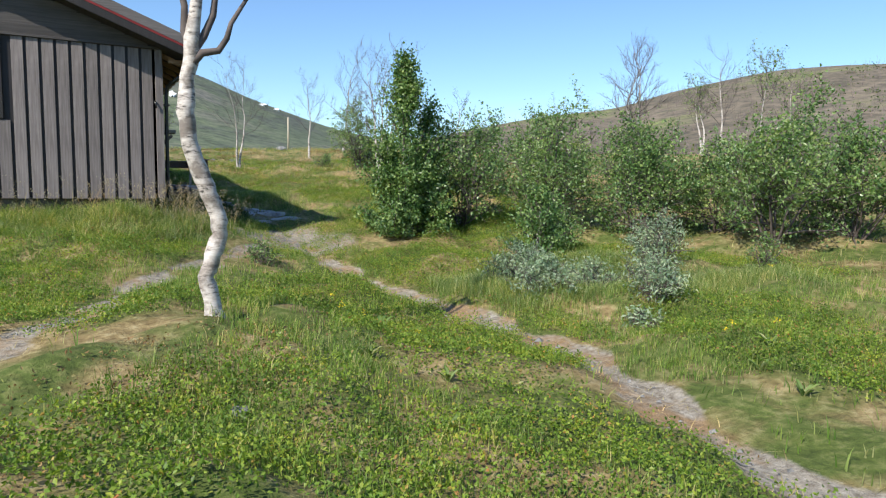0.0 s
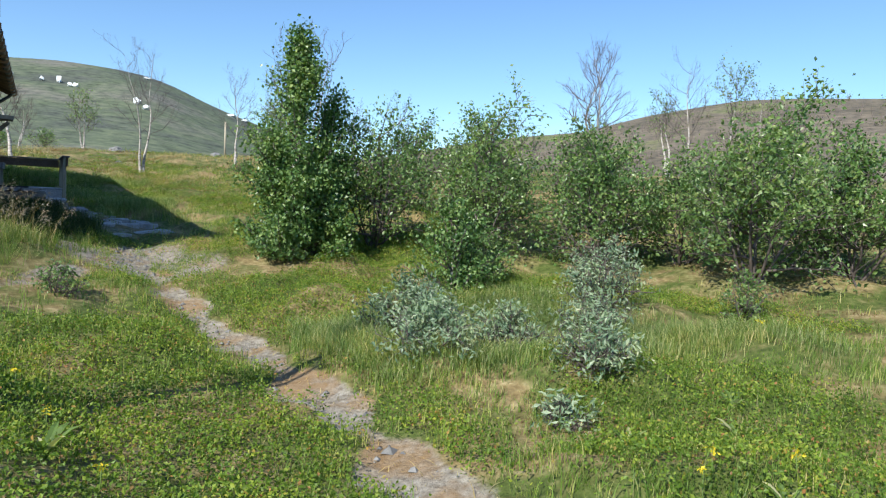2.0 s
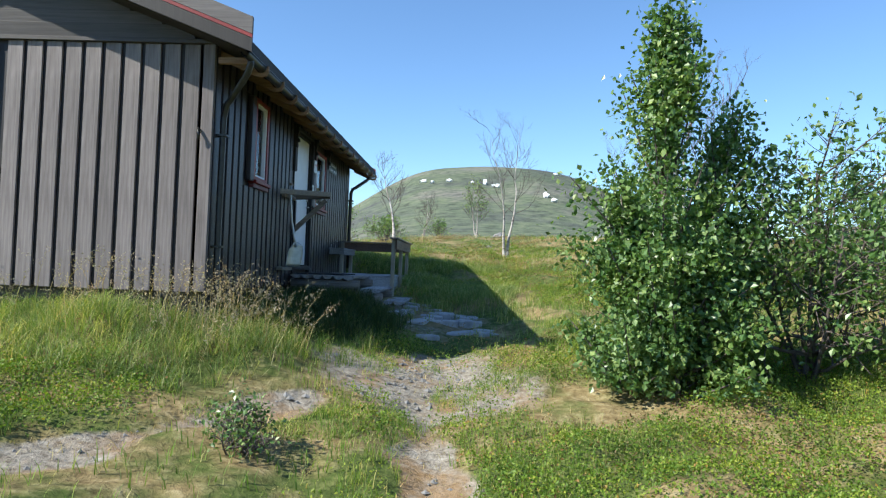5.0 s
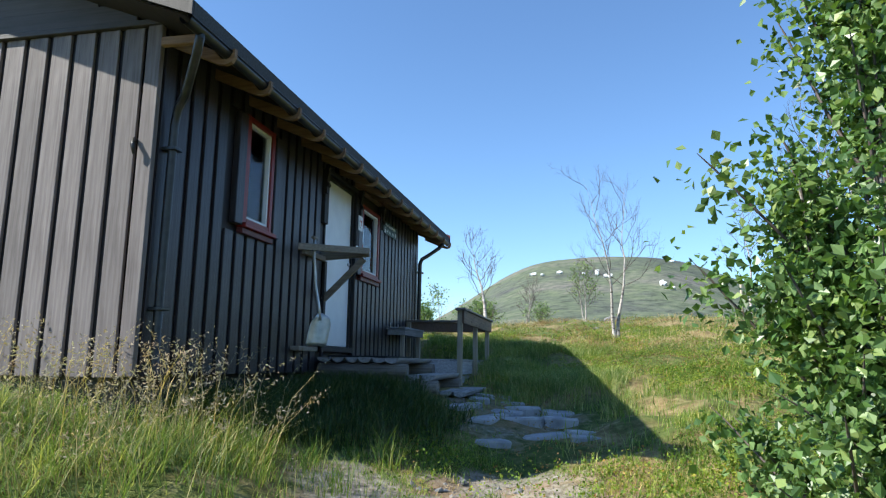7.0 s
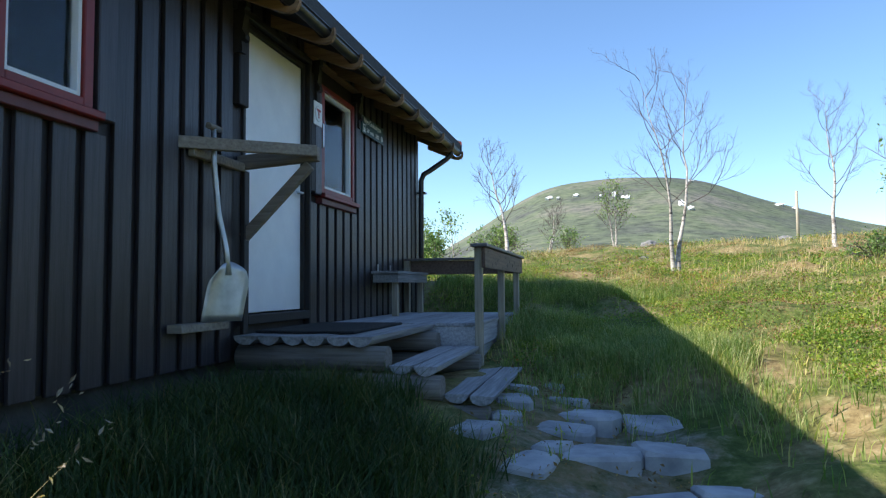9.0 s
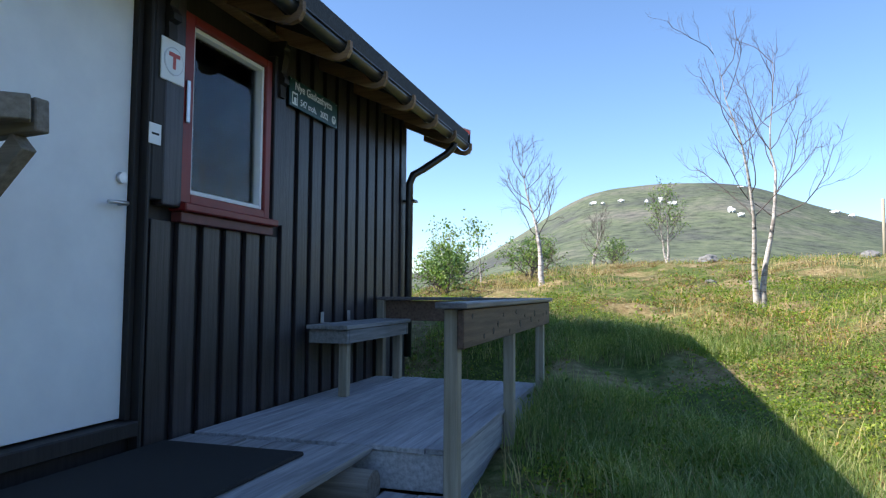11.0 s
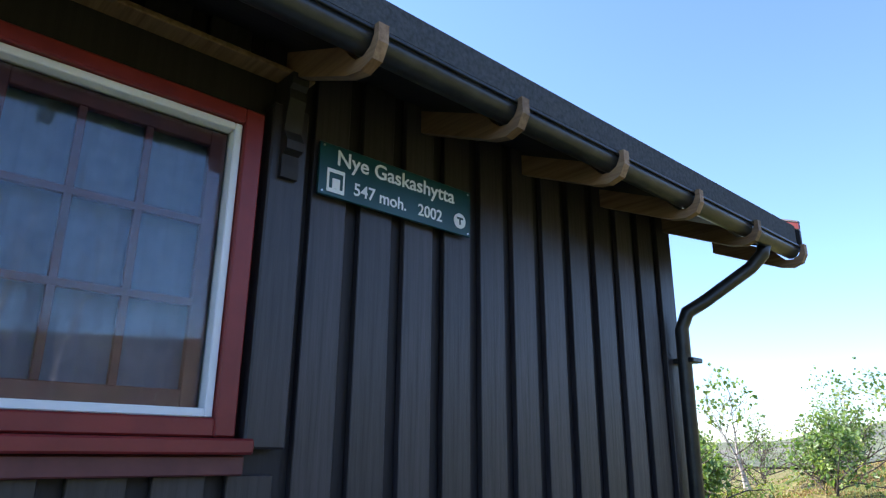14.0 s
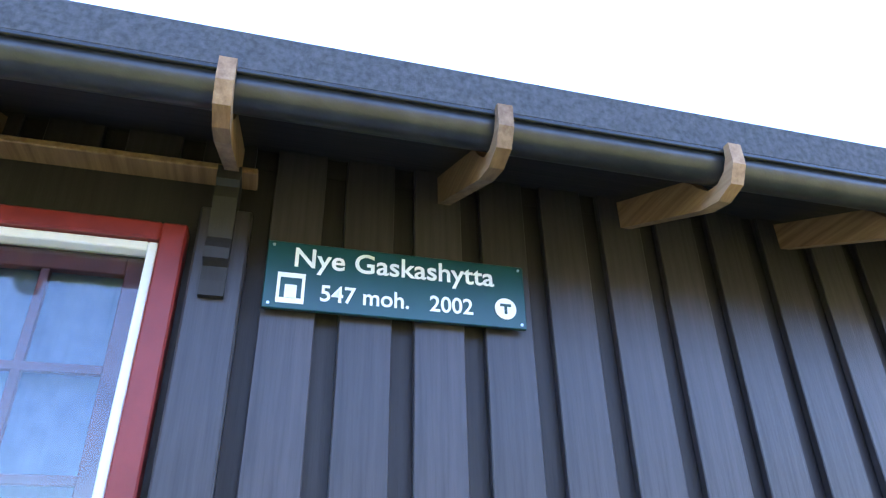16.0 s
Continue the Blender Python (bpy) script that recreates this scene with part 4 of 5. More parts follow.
def leaves(points, size, r, narrow=0.62, jitter=0.05, up=0.5):
    """Folded pointed leaves at points."""
    p = np.asarray(points, float)
    n = len(p)
    p = p + r.normal(0, jitter, (n, 3))
    a = r.normal(0, 1, (n, 3)) + np.array([0, 0, -0.2])
    a /= np.linalg.norm(a, axis=1)[:, None]
    nrm = r.normal(0, 1, (n, 3)) + np.array([0, 0, up])
    b = np.cross(nrm, a)
    b /= np.linalg.norm(b, axis=1)[:, None] + 1e-9
    c = np.cross(a, b)
    s = size * r.uniform(0.6, 1.3, (n, 1))
    v = np.stack([p, p + s * (0.5 * a + 0.5 * narrow * b + 0.12 * c), p + s * a, p + s * (0.5 * a - 0.5 * narrow * b + 0.12 * c)], 1).reshape(-1, 3)
    o = np.arange(n)[:, None] * 4
    f = np.concatenate([o + [0, 1, 2], o + [0, 2, 3]], 1).reshape(-1, 3)
    return v, f


def bare_tree(name, x, y, height, radius, label, seed, stems=1, lean=(0, 0), bark=None, leafy=0, kids=6, group="bare birches", crooked=0.1, start=0.35):
    g = Growth(seed)
    tree = thing(name, label, "tree", group)
    tree.location = (x, y, gz(x, y) - 0.06)
    trunk = Growth(seed + 1)
    for s in range(stems):
        d = Vector((lean[0] + g.r.uniform(-0.22, 0.22) * (stems > 1), lean[1] + g.r.uniform(-0.22, 0.22) * (stems > 1), 1))
        pts, n = [Vector((0.06 * s, 0, 0))], 12
        for k in range(n):
            d = (d.normalized() + Vector((*g.r.normal(0, crooked, 2), 0.12))).normalized()
            pts.append(pts[-1] + d * height * 0.92 / n)
        rad = [radius * (1.25 if k == 0 else 1) * (1 - 0.93 * k / n) ** 1.7 for k in range(n + 1)]
        trunk.limb(pts, rad, 8)
        for k in range(kids * 2):
            t = start + (0.98 - start) * k / (kids * 2)
            i = min(int(t * n), n - 1)
            a = k * 2.4 + g.r.uniform(0, 1)
            g.grow(pts[i], (math.cos(a), math.sin(a), 0.7), height * 0.34 * (1.1 - 0.6 * t), radius * 0.2 * (1.2 - t * 0.7), 2, 0.16, 0.16, 0.6, 6)
    shell("trunk", trunk.wood_v, trunk.wood_f, bark or BARK, tree, "white birch bark with dark bands", True)
    shell("crown", g.wood_v, g.wood_f, TWIG, tree, "thin bare grey twigs", True)
    if leafy:
        pick = [g.tips[i][0] for i in g.r.randint(0, len(g.tips), leafy)]
        v, f = leaves([tuple(q) for q in pick], 0.09, g.r, 0.7, 0.1)
        shell("foliage", v, f, SHRUB_LEAF, tree)
    return tree


def shrub(name, x, y, height, width, n_leaves, size, mat, label, seed, stems=6, category="bush", group="birch bushes", narrow=0.65, conical=0.0, sink=0.05, jitter=0.045, wood=None, leaders=2, bare=0.35):
    g = Growth(seed)
    bush = thing(name, label, category, group)
    bush.location = (x, y, gz(x, y) - sink)
    for s in range(stems):
        a = 2 * math.pi * s / stems + g.r.uniform(-0.4, 0.4)
        out = g.r.uniform(0.25, 1.0)
        h = height * (1 - out * (0.25 + 0.55 * conical)) * g.r.uniform(0.8, 1.05)
        lead = s < leaders
        if lead:
            out, h = 0.05 + 0.16 * s, height * (1.08 - 0.13 * s)
        d = Vector((math.cos(a) * out * width / 2, math.sin(a) * out * width / 2, h * 0.9))
        g.grow((math.cos(a) * 0.08 * out, math.sin(a) * 0.08 * out, 0), d, d.length * 0.92, 0.006 + 0.008 * height, 2, 0.035 if lead else 0.1, 0.05, 0.8 if lead else 0.95, 10 if lead else 7, 0.35)
    # low spreading limbs fill the skirt
    for s in range(stems + 2):
        a = g.r.uniform(0, 6.28)
        l = width * g.r.uniform(0.35, 0.55)
        g.grow((0, 0, height * g.r.uniform(0.04, 0.3)), (math.cos(a), math.sin(a), 0.25), l, 0.008 + 0.006 * height, 1, 0.15, 0.06, 0.9, 6, 0.35)
    shell("stem", g.wood_v, g.wood_f, wood or TWIG, bush, "brown-grey stems", True)
    tips = [t for t in g.tips if t[2] < 2 or t[0].z > height * 0.5]
    weight = np.array([1.6 if t[2] == 0 else 1.0 for t in tips]) * np.where(g.r.uniform(0, 1, len(tips)) < bare, 0.04, g.r.uniform(0.4, 1.6, len(tips)))
    idx = g.r.choice(len(tips), n_leaves, p=weight / weight.sum())
    p = np.array([tuple(tips[i][0]) for i in idx])
    v, f = leaves(p, size, g.r, narrow, jitter)
    floor = 0.03
    v[:, 2] = np.maximum(v[:, 2], floor)
    shell("foliage", v, f, mat, bush)
    return bush


# the near birch with its crooked white trunk
near = thing("birch_tree", "crooked white-barked birch with bare dark branches", "tree")
near.location = (0.62, 5.92, gz(0.62, 5.92) - 0.05)
bend = [(0, 0, 0), (-0.03, 0, 0.18), (-0.075, 0.01, 0.42), (-0.03, 0, 0.6), (0.045, 0, 0.78), (0.03, 0, 0.95), (-0.04, 0, 1.12), (-0.12, 0, 1.32), (-0.19, 0, 1.56), (-0.22, 0, 1.8), (-0.2, 0.02, 2.0), (-0.155, 0.03, 2.25), (-0.12, 0.02, 2.7), (-0.08, 0, 3.5), (-0.02, 0, 4.4), (0.02, 0, 5.2)]
g = Growth(31)
girth = [0.1, 0.075, 0.066, 0.072, 0.066, 0.07, 0.066, 0.074, 0.066, 0.07, 0.06, 0.062, 0.048, 0.034, 0.02, 0.006]
fine_bend, fine_girth = [], []
for (p0, r0), (p1, r1) in zip(zip(bend, girth), zip(bend[1:], girth[1:])):
    for k in range(3):
        fine_bend.append(Vector(p0).lerp(Vector(p1), k / 3) + Vector((*g.r.normal(0, 0.006, 2), 0)))
        fine_girth.append((r0 + (r1 - r0) * k / 3) * g.r.uniform(0.93, 1.1))
g.limb(fine_bend, fine_girth, 14)
shell("trunk", g.wood_v, g.wood_f, BARK, near, "peeling white bark", True)
g = Growth(33)
for run in ([(-0.15, 0, 2.2), (-0.08, -0.02, 2.28), (0.05, -0.03, 2.31), (0.12, -0.02, 2.42), (0.16, 0, 2.55), (0.3, 0.02, 2.78), (0.36, 0.04, 3.1)], [(-0.14, 0, 2.3), (-0.06, 0.02, 2.42), (0.02, 0.03, 2.6), (0.05, 0.05, 2.8), (0.1, 0.06, 3.15)], [(-0.15, 0.02, 2.3), (-0.21, 0.03, 2.45), (-0.2, 0.04, 2.65), (-0.27, 0.05, 3.0)]):
    g.limb(run, [0.036 - 0.004 * k for k in range(len(run))], 8)
    g.grow(run[-1], (run[-1][0], 0.1, 0.8), 0.9, 0.012, 2, 0.25, 0.16, 0.7, 4)
for z0, d in ((2.85, (0.6, 0.4, 0.6)), (3.2, (-0.7, -0.2, 0.5)), (3.6, (0.6, 0.1, 0.6)), (4.0, (-0.4, 0.4, 0.7)), (4.3, (0.3, -0.5, 0.7)), (4.7, (0.2, 0.4, 0.8))):
    g.grow((-0.1, 0.01, z0), d, 1.1 if z0 < 4 else 0.8, 0.032, 2, 0.25, 0.16, 0.7, 4)
shell("crown", g.wood_v, g.wood_f, TWIG, near, "twisted dark bare branches", True)

# bare birches on the knoll and to the east
bare_tree("birch_tree", 4.78, 25.3, 4.4, 0.05, "slender two-stemmed bare birch on the knoll", 41, 2, (0.02, 0), None, 0, 5)
bare_tree("birch_tree", 8.75, 29.3, 4.2, 0.06, "bare white birch on the knoll", 44, 1, (0.0, 0.1))
bare_tree("birch_tree", 1.2, 28.8, 3.7, 0.07, "bare birch with white bent trunk", 47, 1, (-0.05, 0), None, 0, 7)
bare_tree("birch_tree", 7.8, 19.3, 4.5, 0.06, "bare birch behind the leafy thicket", 50, 3, (0.04, 0))
bare_tree("birch_tree", 18.1, 18.6, 5.0, 0.1, "gnarled bare birch above the thicket", 53, 2, (0.1, 0), None, 0, 7, crooked=0.16)
bare_tree("birch_tree", 21.5, 17.8, 4.9, 0.07, "bare birch above the thicket", 56)
bare_tree("birch_tree", 25.6, 19.1, 5.0, 0.08, "tall birch with a tuft of leaves", 59, 1, (0, 0), None, 500, start=0.55)
bare_tree("birch_tree", 16.8, 21.1, 2.7, 0.06, "small bare birch in the thicket", 62)
bare_tree("birch_tree", 12.6, 22.6, 2.8, 0.05, "small bare birch in the thicket", 65)
bare_tree("birch_tree", 10.5, 21.4, 2.6, 0.045, "small bare birch in the thicket", 68, 2)
bare_tree("birch_tree", 29.5, 20.4, 4.6, 0.07, "birch with sparse leaves", 71, 1, (0, 0), None, 260, start=0.5)
bare_tree("birch_tree", 25.7, 22.2, 3.9, 0.07, "birch with sparse leaves", 74, 2, (0, 0), None, 400, start=0.45)
bare_tree("birch_tree", 1.07, 43.9, 3.0, 0.06, "small bare birch beyond the knoll", 77, 2)
bare_tree("birch_tree", 4.1, 44.1, 3.7, 0.07, "small birch with sparse leaves beyond the knoll", 80, 2, (0, 0), None, 700)
bare_tree("birch_tree", 11.3, 32.0, 5.6, 0.08, "bare birch on the knoll", 83, 1, (0.05, 0))
bare_tree("birch_tree", -2.5, 29.4, 2.2, 0.04, "young birch behind the cabin", 86, 2, (0, 0), None, 260, 4)
bare_tree("birch_tree", -0.9, 32.1, 1.9, 0.035, "young birch behind the cabin", 89, 1, (0, 0), None, 160, 4)
bare_tree("birch_tree", -3.5, 37.6, 2.7, 0.04, "young birch behind the cabin", 92, 2, (0, 0), None, 420, 4)

# leafy thicket
def young_birch(x, y, lobes, label, seed, n_clumps, per, size):
    """A dense young birch: pale trunks, ascending limbs, leaves in overlapping clumps that thin to a ragged spire."""
    g = Growth(seed)
    tree = thing("birch_bush", label, "bush", "birch bushes")
    tree.location = (x, y, gz(x, y) - 0.05)
    stems, points = Growth(seed + 1), []
    phase = g.r.uniform(0, 6.28, 3)
    for ox, oy, height, wide in lobes:
        pts = [Vector((ox * 0.5, oy * 0.5, 0))]
        for k in range(1, 11):
            t = k / 10
            pts.append(Vector((ox * (0.5 + 0.5 * t) + g.r.normal(0, 0.025), oy * (0.5 + 0.5 * t) + g.r.normal(0, 0.025), height * t)))
        stems.limb(pts, [0.012 * height * (1.08 - k / 10) + 0.004 for k in range(11)], 8)
        for k in range(int(n_clumps * height * wide / 5)):
            t = g.r.uniform(0.05, 1.0) ** 1.1
            reach = wide * (np.interp(t, [0, 0.12, 0.35, 0.55, 0.75, 0.9, 1], [0.8, 1.0, 0.92, 0.7, 0.4, 0.2, 0.05]))
            a, q = g.r.uniform(0, 6.28), math.sqrt(g.r.uniform(0.08, 1)) * g.r.uniform(0.8, 1.05)
            reach *= 1 + 0.18 * math.sin(2 * a + 7 * t + phase[0]) + 0.15 * math.sin(3 * a - 13 * t + phase[1])
            at = pts[min(int(t * 10), 9)].lerp(pts[min(int(t * 10) + 1, 10)], t * 10 % 1)
            tip = at + Vector((math.cos(a) * reach * q, math.sin(a) * reach * q, 0.12 * reach))
            root = pts[max(int(t * 10) - 2, 0)]
            g.limb([root, root.lerp(tip, 0.5) + Vector((0, 0, -0.05)), tip, tip + (tip - root).normalized() * 0.12], [0.014, 0.01, 0.006, 0.002], 4)
            n = int(per * g.r.uniform(0.5, 1.5))
            along = g.r.uniform(0.5, 1.08, (n, 1))
            points.append(np.array(root) * (1 - along) + np.array(tip) * along + g.r.normal(0, 1, (n, 3)) * [0.1, 0.1, 0.075] * g.r.uniform(0.7, 1.35))
    shell("trunk", stems.wood_v, stems.wood_f, BARK, tree, "slim pale birch trunks", True)
    shell("crown", g.wood_v, g.wood_f, TWIG, tree, "thin brown limbs", True)
    p = np.concatenate(points)
    p[:, 2] = np.maximum(p[:, 2], 0.06)
    v, f = leaves(p, size, g.r, 0.78, 0.01)
    shell("foliage", v, f, BIRCH_LEAF, tree)


young_birch(5.67, 12.95, [(0.05, 0, 3.75, 1.1), (0.85, 0.3, 2.9, 1.05), (-0.42, -0.1, 1.9, 0.85), (0.3, -0.4, 1.5, 1.0)], "tall dense green birch bush beside the path", 101, 85, 190, 0.062)
young_birch(6.85, 9.7, [(0, 0, 1.35, 0.8), (0.5, 0.2, 1.2, 0.7)], "low leafy birch bush at the edge of the thicket", 190, 170, 90, 0.052)
THICKET = [(7.3, 13.2, 2.4, 2.0, 3600), (8.9, 12.0, 2.7, 1.5, 4200), (9.9, 13.4, 2.2, 2.2, 3400), (10.4, 10.6, 2.2, 2.2, 4400), (11.9, 10.0, 1.9, 2.2, 3600), (10.9, 7.9, 2.5, 2.4, 5200), (12.6, 7.4, 2.4, 2.4, 4600),
           (13.8, 9.0, 2.2, 2.6, 3600), (13.2, 5.8, 2.1, 2.4, 4000), (12.4, 13.0, 2.1, 2.6, 3200), (15.5, 7.0, 2.2, 2.6, 3000), (15.2, 11.6, 2.1, 2.6, 2600), (9.3, 15.5, 2.0, 2.4, 2600), (11.6, 16.2, 1.9, 2.6, 2400), (14.5, 15.0, 2.1, 2.8, 2400), (15.5, 4.2, 2.2, 2.8, 2600)]
for k, (x, y, h, w, n) in enumerate(THICKET):
    shrub("birch_bush", x, y, h, w, int(n * 1.35), 0.072, SHRUB_LEAF if k % 3 else BIRCH_LEAF, "green leafy birch bush in the thicket", 120 + 3 * k, 7, jitter=0.08)
shrub("birch_bush", 7.9, 10.5, 0.8, 1.0, 1600, 0.045, SHRUB_LEAF, "low leafy bush at the edge of the thicket", 193, 6)
shrub("birch_bush", 9.3, 6.9, 0.6, 0.6, 500, 0.05, SHRUB_LEAF, "small pale yellow-green birch sapling", 196, 4)
shrub("birch_bush", 2.19, 10.9, 0.42, 0.55, 600, 0.04, BIRCH_LEAF, "small dark green sapling in the heath", 199, 6)
shrub("birch_bush", 8.5, 22.7, 2.5, 1.6, 5000, 0.06, SHRUB_LEAF, "leafy birch bush at the foot of the knoll", 211, 6)
shrub("birch_bush", 9.2, 23.5, 0.8, 1.3, 1200, 0.05, SHRUB_LEAF, "low green bush on the knoll", 202, 6)
shrub("birch_bush", 7.8, 24.3, 0.5, 1.0, 900, 0.05, SHRUB_LEAF, "low green bush on the knoll", 205, 6)
for k, (x, y, h, w, n) in enumerate([(5.35, 8.0, 0.75, 1.3, 2600), (4.95, 7.0, 0.5, 1.0, 1800), (5.95, 7.2, 0.55, 1.0, 1300), (5.85, 5.9, 0.5, 0.7, 1100), (7.9, 7.9, 0.85, 1.2, 2000), (7.3, 7.4, 0.55, 0.9, 900), (5.05, 5.35, 0.25, 0.4, 300)]):
    shrub("willow_bush", x, y, h, w, n, 0.06, WILLOW_LEAF, "silvery grey-green downy willow bush", 220 + 3 * k, 9, "willow", "willow bushes", 0.38)
# scrub behind the cabin
for k, (x, y, h, w, n) in enumerate([(-0.5, 27.5, 0.9, 1.8, 1500), (-2.0, 26.5, 1.0, 2.0, 1500), (-3.8, 28.5, 1.2, 2.2, 1500), (-1.2, 30.5, 1.1, 2.2, 1400), (0.6, 31.0, 0.9, 2.0, 1200), (-4.8, 32.0, 1.5, 2.6, 1400), (-2.6, 34.0, 1.4, 2.6, 1300), (0.0, 36.5, 1.2, 2.6, 1100), (-6.5, 30.0, 1.6, 2.8, 1400), (2.2, 38.0, 1.0, 2.4, 900), (-3.2, 25.2, 0.9, 2.4, 1500), (-5.5, 26.5, 1.2, 2.6, 1500), (-7.5, 33.5, 1.7, 3.0, 1300), (-9.5, 30.5, 1.8, 3.2, 1300), (-1.0, 25.0, 0.6, 1.6, 1000), (-10.5, 35.0, 2.0, 3.4, 1200), (-5.5, 37.0, 1.8, 3.2, 1200), (-12.5, 32.0, 2.0, 3.4, 1200)]):
    shrub("birch_bush", x, y, h, w, n, 0.07, SHRUB_LEAF, "low bright green bush behind the cabin", 260 + 3 * k, 5, group="bushes behind the cabin")

# bare scrub and low bushes over the hillside
rs = np.random.RandomState(77)
hv, hf, lp = [], [], []
for k in range(900):
    a, q = rs.uniform(26, 100), rs.uniform(0.0, 0.8) ** 1.15
    c = on_slope(a, q)
    if rs.uniform() < 0.55:
        lp += [tuple(c + Vector((rs.normal(0, 0.9), rs.normal(0, 0.9), abs(rs.normal(0.6, 0.6))))) for _ in range(18)]
    for s in range(5):
        top = c + Vector((rs.normal(0, 0.9), rs.normal(0, 0.9), rs.uniform(1.6, 3.8)))
        v, f = tube([c - Vector((0, 0, 0.3)), c.lerp(top, 0.5) + Vector((rs.normal(0, 0.2), rs.normal(0, 0.2), 0)), top], [0.045, 0.03, 0.01], 3)
        o = len(hv)
        hv += v
        hf += [tuple(i + o for i in z) for z in f]
tagged(shell("hillside_scrub", hv, hf, HILL_TWIG, None, "grey-brown bare birch scrub over the hillside"), category="scrub", kind="stuff")
v, f = leaves(lp, 0.55, rs, 0.8, 0.2)
tagged(shell("hillside_bushes", v, f, FAR_LEAF, None, "sparse low green bushes over the hillside"), category="scrub", kind="stuff")

# ---- grass and dwarf shrubs ----
def scatter(n, x0, x1, y0, y1, keep, r):
    p = np.stack([r.uniform(x0, x1, n), r.uniform(y0, y1, n)], 1)
    out = ~((p[:, 0] < 1.02) & (p[:, 0] > -5.5) & (p[:, 1] > 13.15) & (p[:, 1] < 21.1))
    out &= ~((p[:, 0] < 2.45) & (p[:, 1] > 17.85) & (p[:, 1] < 20.4)) & ~((p[:, 0] < 2.75) & (p[:, 0] > 0.9) & (p[:, 1] > 16.2) & (p[:, 1] < 17.9))
    return p[out & (r.uniform(0, 1, n) < keep(p[:, 0], p[:, 1]))]


def blades(p, height, width, r, bend=0.5):
    """Curved tapering blades, two segments each."""
    n = len(p)
    h = height * r.uniform(0.45, 1.25, n)
    a = r.uniform(0, 2 * math.pi, n)
    d = np.stack([np.cos(a), np.sin(a)], 1)
    s = np.stack([-d[:, 1], d[:, 0]], 1) * (width * r.uniform(0.6, 1.3, n))[:, None] / 2
    k = (bend * r.uniform(0.2, 1.4, n) * h)[:, None]
    z = ground_z(p[:, 0], p[:, 1]) - 0.04 * worn(p[:, 0], p[:, 1]) - 0.012
    def at(q, zz):
        return np.concatenate([q, zz[:, None]], 1)
    v = np.stack([at(p - s, z), at(p + s, z), at(p + d * k * 0.35 + s * 0.75, z + h * 0.6), at(p + d * k * 0.35 - s * 0.75, z + h * 0.6), at(p + d * k, z + h * 0.95)], 1).reshape(-1, 3)
    o = np.arange(n)[:, None] * 5
    f = np.concatenate([o + [0, 1, 2], o + [0, 2, 3], o + [3, 2, 4]], 1).reshape(-1, 3)
    return v, f


def tufted(p, r, per, spread):
    q = np.repeat(p, per, 0)
    return q + r.normal(0, spread, q.shape)


def stuff(name, v, f, mat, label, category):
    tagged(shell(name, v, f, mat, None, label), category=category, kind="stuff")


def lee(x, y):
    return 1 - np.clip(worn(x, y) * 1.25, 0, 1) ** 0.8


r = np.random.RandomState(300)
p = scatter(26000, -3.5, 9, 0.3, 25, lambda x, y: lee(x, y) * smooth(0.38, 0.58, field_noise(x, y, 1.5, 3)) * (1 - 0.8 * smooth(14, 21, y)), r)
v, f = blades(tufted(p, r, 12, 0.035), 0.12, 0.0055, r, 0.6)
stuff("short_grass", v, f, GRASS, "short yellow-green heath grass", "grass")
p = scatter(24000, -6, 16, 1, 40, lambda x, y: lee(x, y) * ~((x < 2.7) & (y > 13)) * (0.12 + 0.7 * smooth(0.45, 0.62, field_noise(x, y, 0.7, 29))) * (1 - 0.85 * smooth(17, 23, y)), r)
v, f = blades(tufted(p, r, 4, 0.06), 0.13, 0.009, r, 0.6)
stuff("coarse_grass", v, f, GRASS, "coarse grass over the heath", "grass")
# dwarf shrubs: many tiny leaves close to the ground
p = scatter(120000, -4, 10, 0.3, 27, lambda x, y: lee(x, y) * smooth(0.35, 0.52, field_noise(x, y, 1.3, 9)) * ~((x < 2.7) & (y > 13.2) & (y < 21)) * (1 - 0.6 * smooth(18, 22, y)) * (1 - 0.95 * (np.hypot((x - 3.4) / 1.1, (y - 16.3) / 1.8) < 1)), r)
q = tufted(p, r, 9, 0.045)
hgt = np.abs(r.normal(0.04, 0.03, len(q))) + 0.05 * field_noise(q[:, 0], q[:, 1], 6.0, 23)
v, f = leaves(np.concatenate([q, (ground_z(q[:, 0], q[:, 1]) + hgt)[:, None]], 1), 0.025, r, 0.65, 0.004, 0.8)
stuff("dwarf_shrubs", v, f, HEATH, "bright green bilberry and dwarf birch carpet", "heath")
# brown heather and dry moss in patches
p = scatter(60000, -4, 14, 0.3, 36, lambda x, y: lee(x, y) * smooth(0.57 - 0.05 * smooth(17, 21, y), 0.65, field_noise(x, y, 1.7, 61)) * (0.4 + 0.6 * smooth(16, 20, y)), r)
q = tufted(p, r, 7, 0.05)
v, f = leaves(np.concatenate([q, (ground_z(q[:, 0], q[:, 1]) + np.abs(r.normal(0.03, 0.025, len(q))))[:, None]], 1), 0.03, r, 0.5, 0.006, 0.8)
stuff("brown_heath", v, f, BROWN_HEATH, "brown heather and dry moss in patches", "heath")
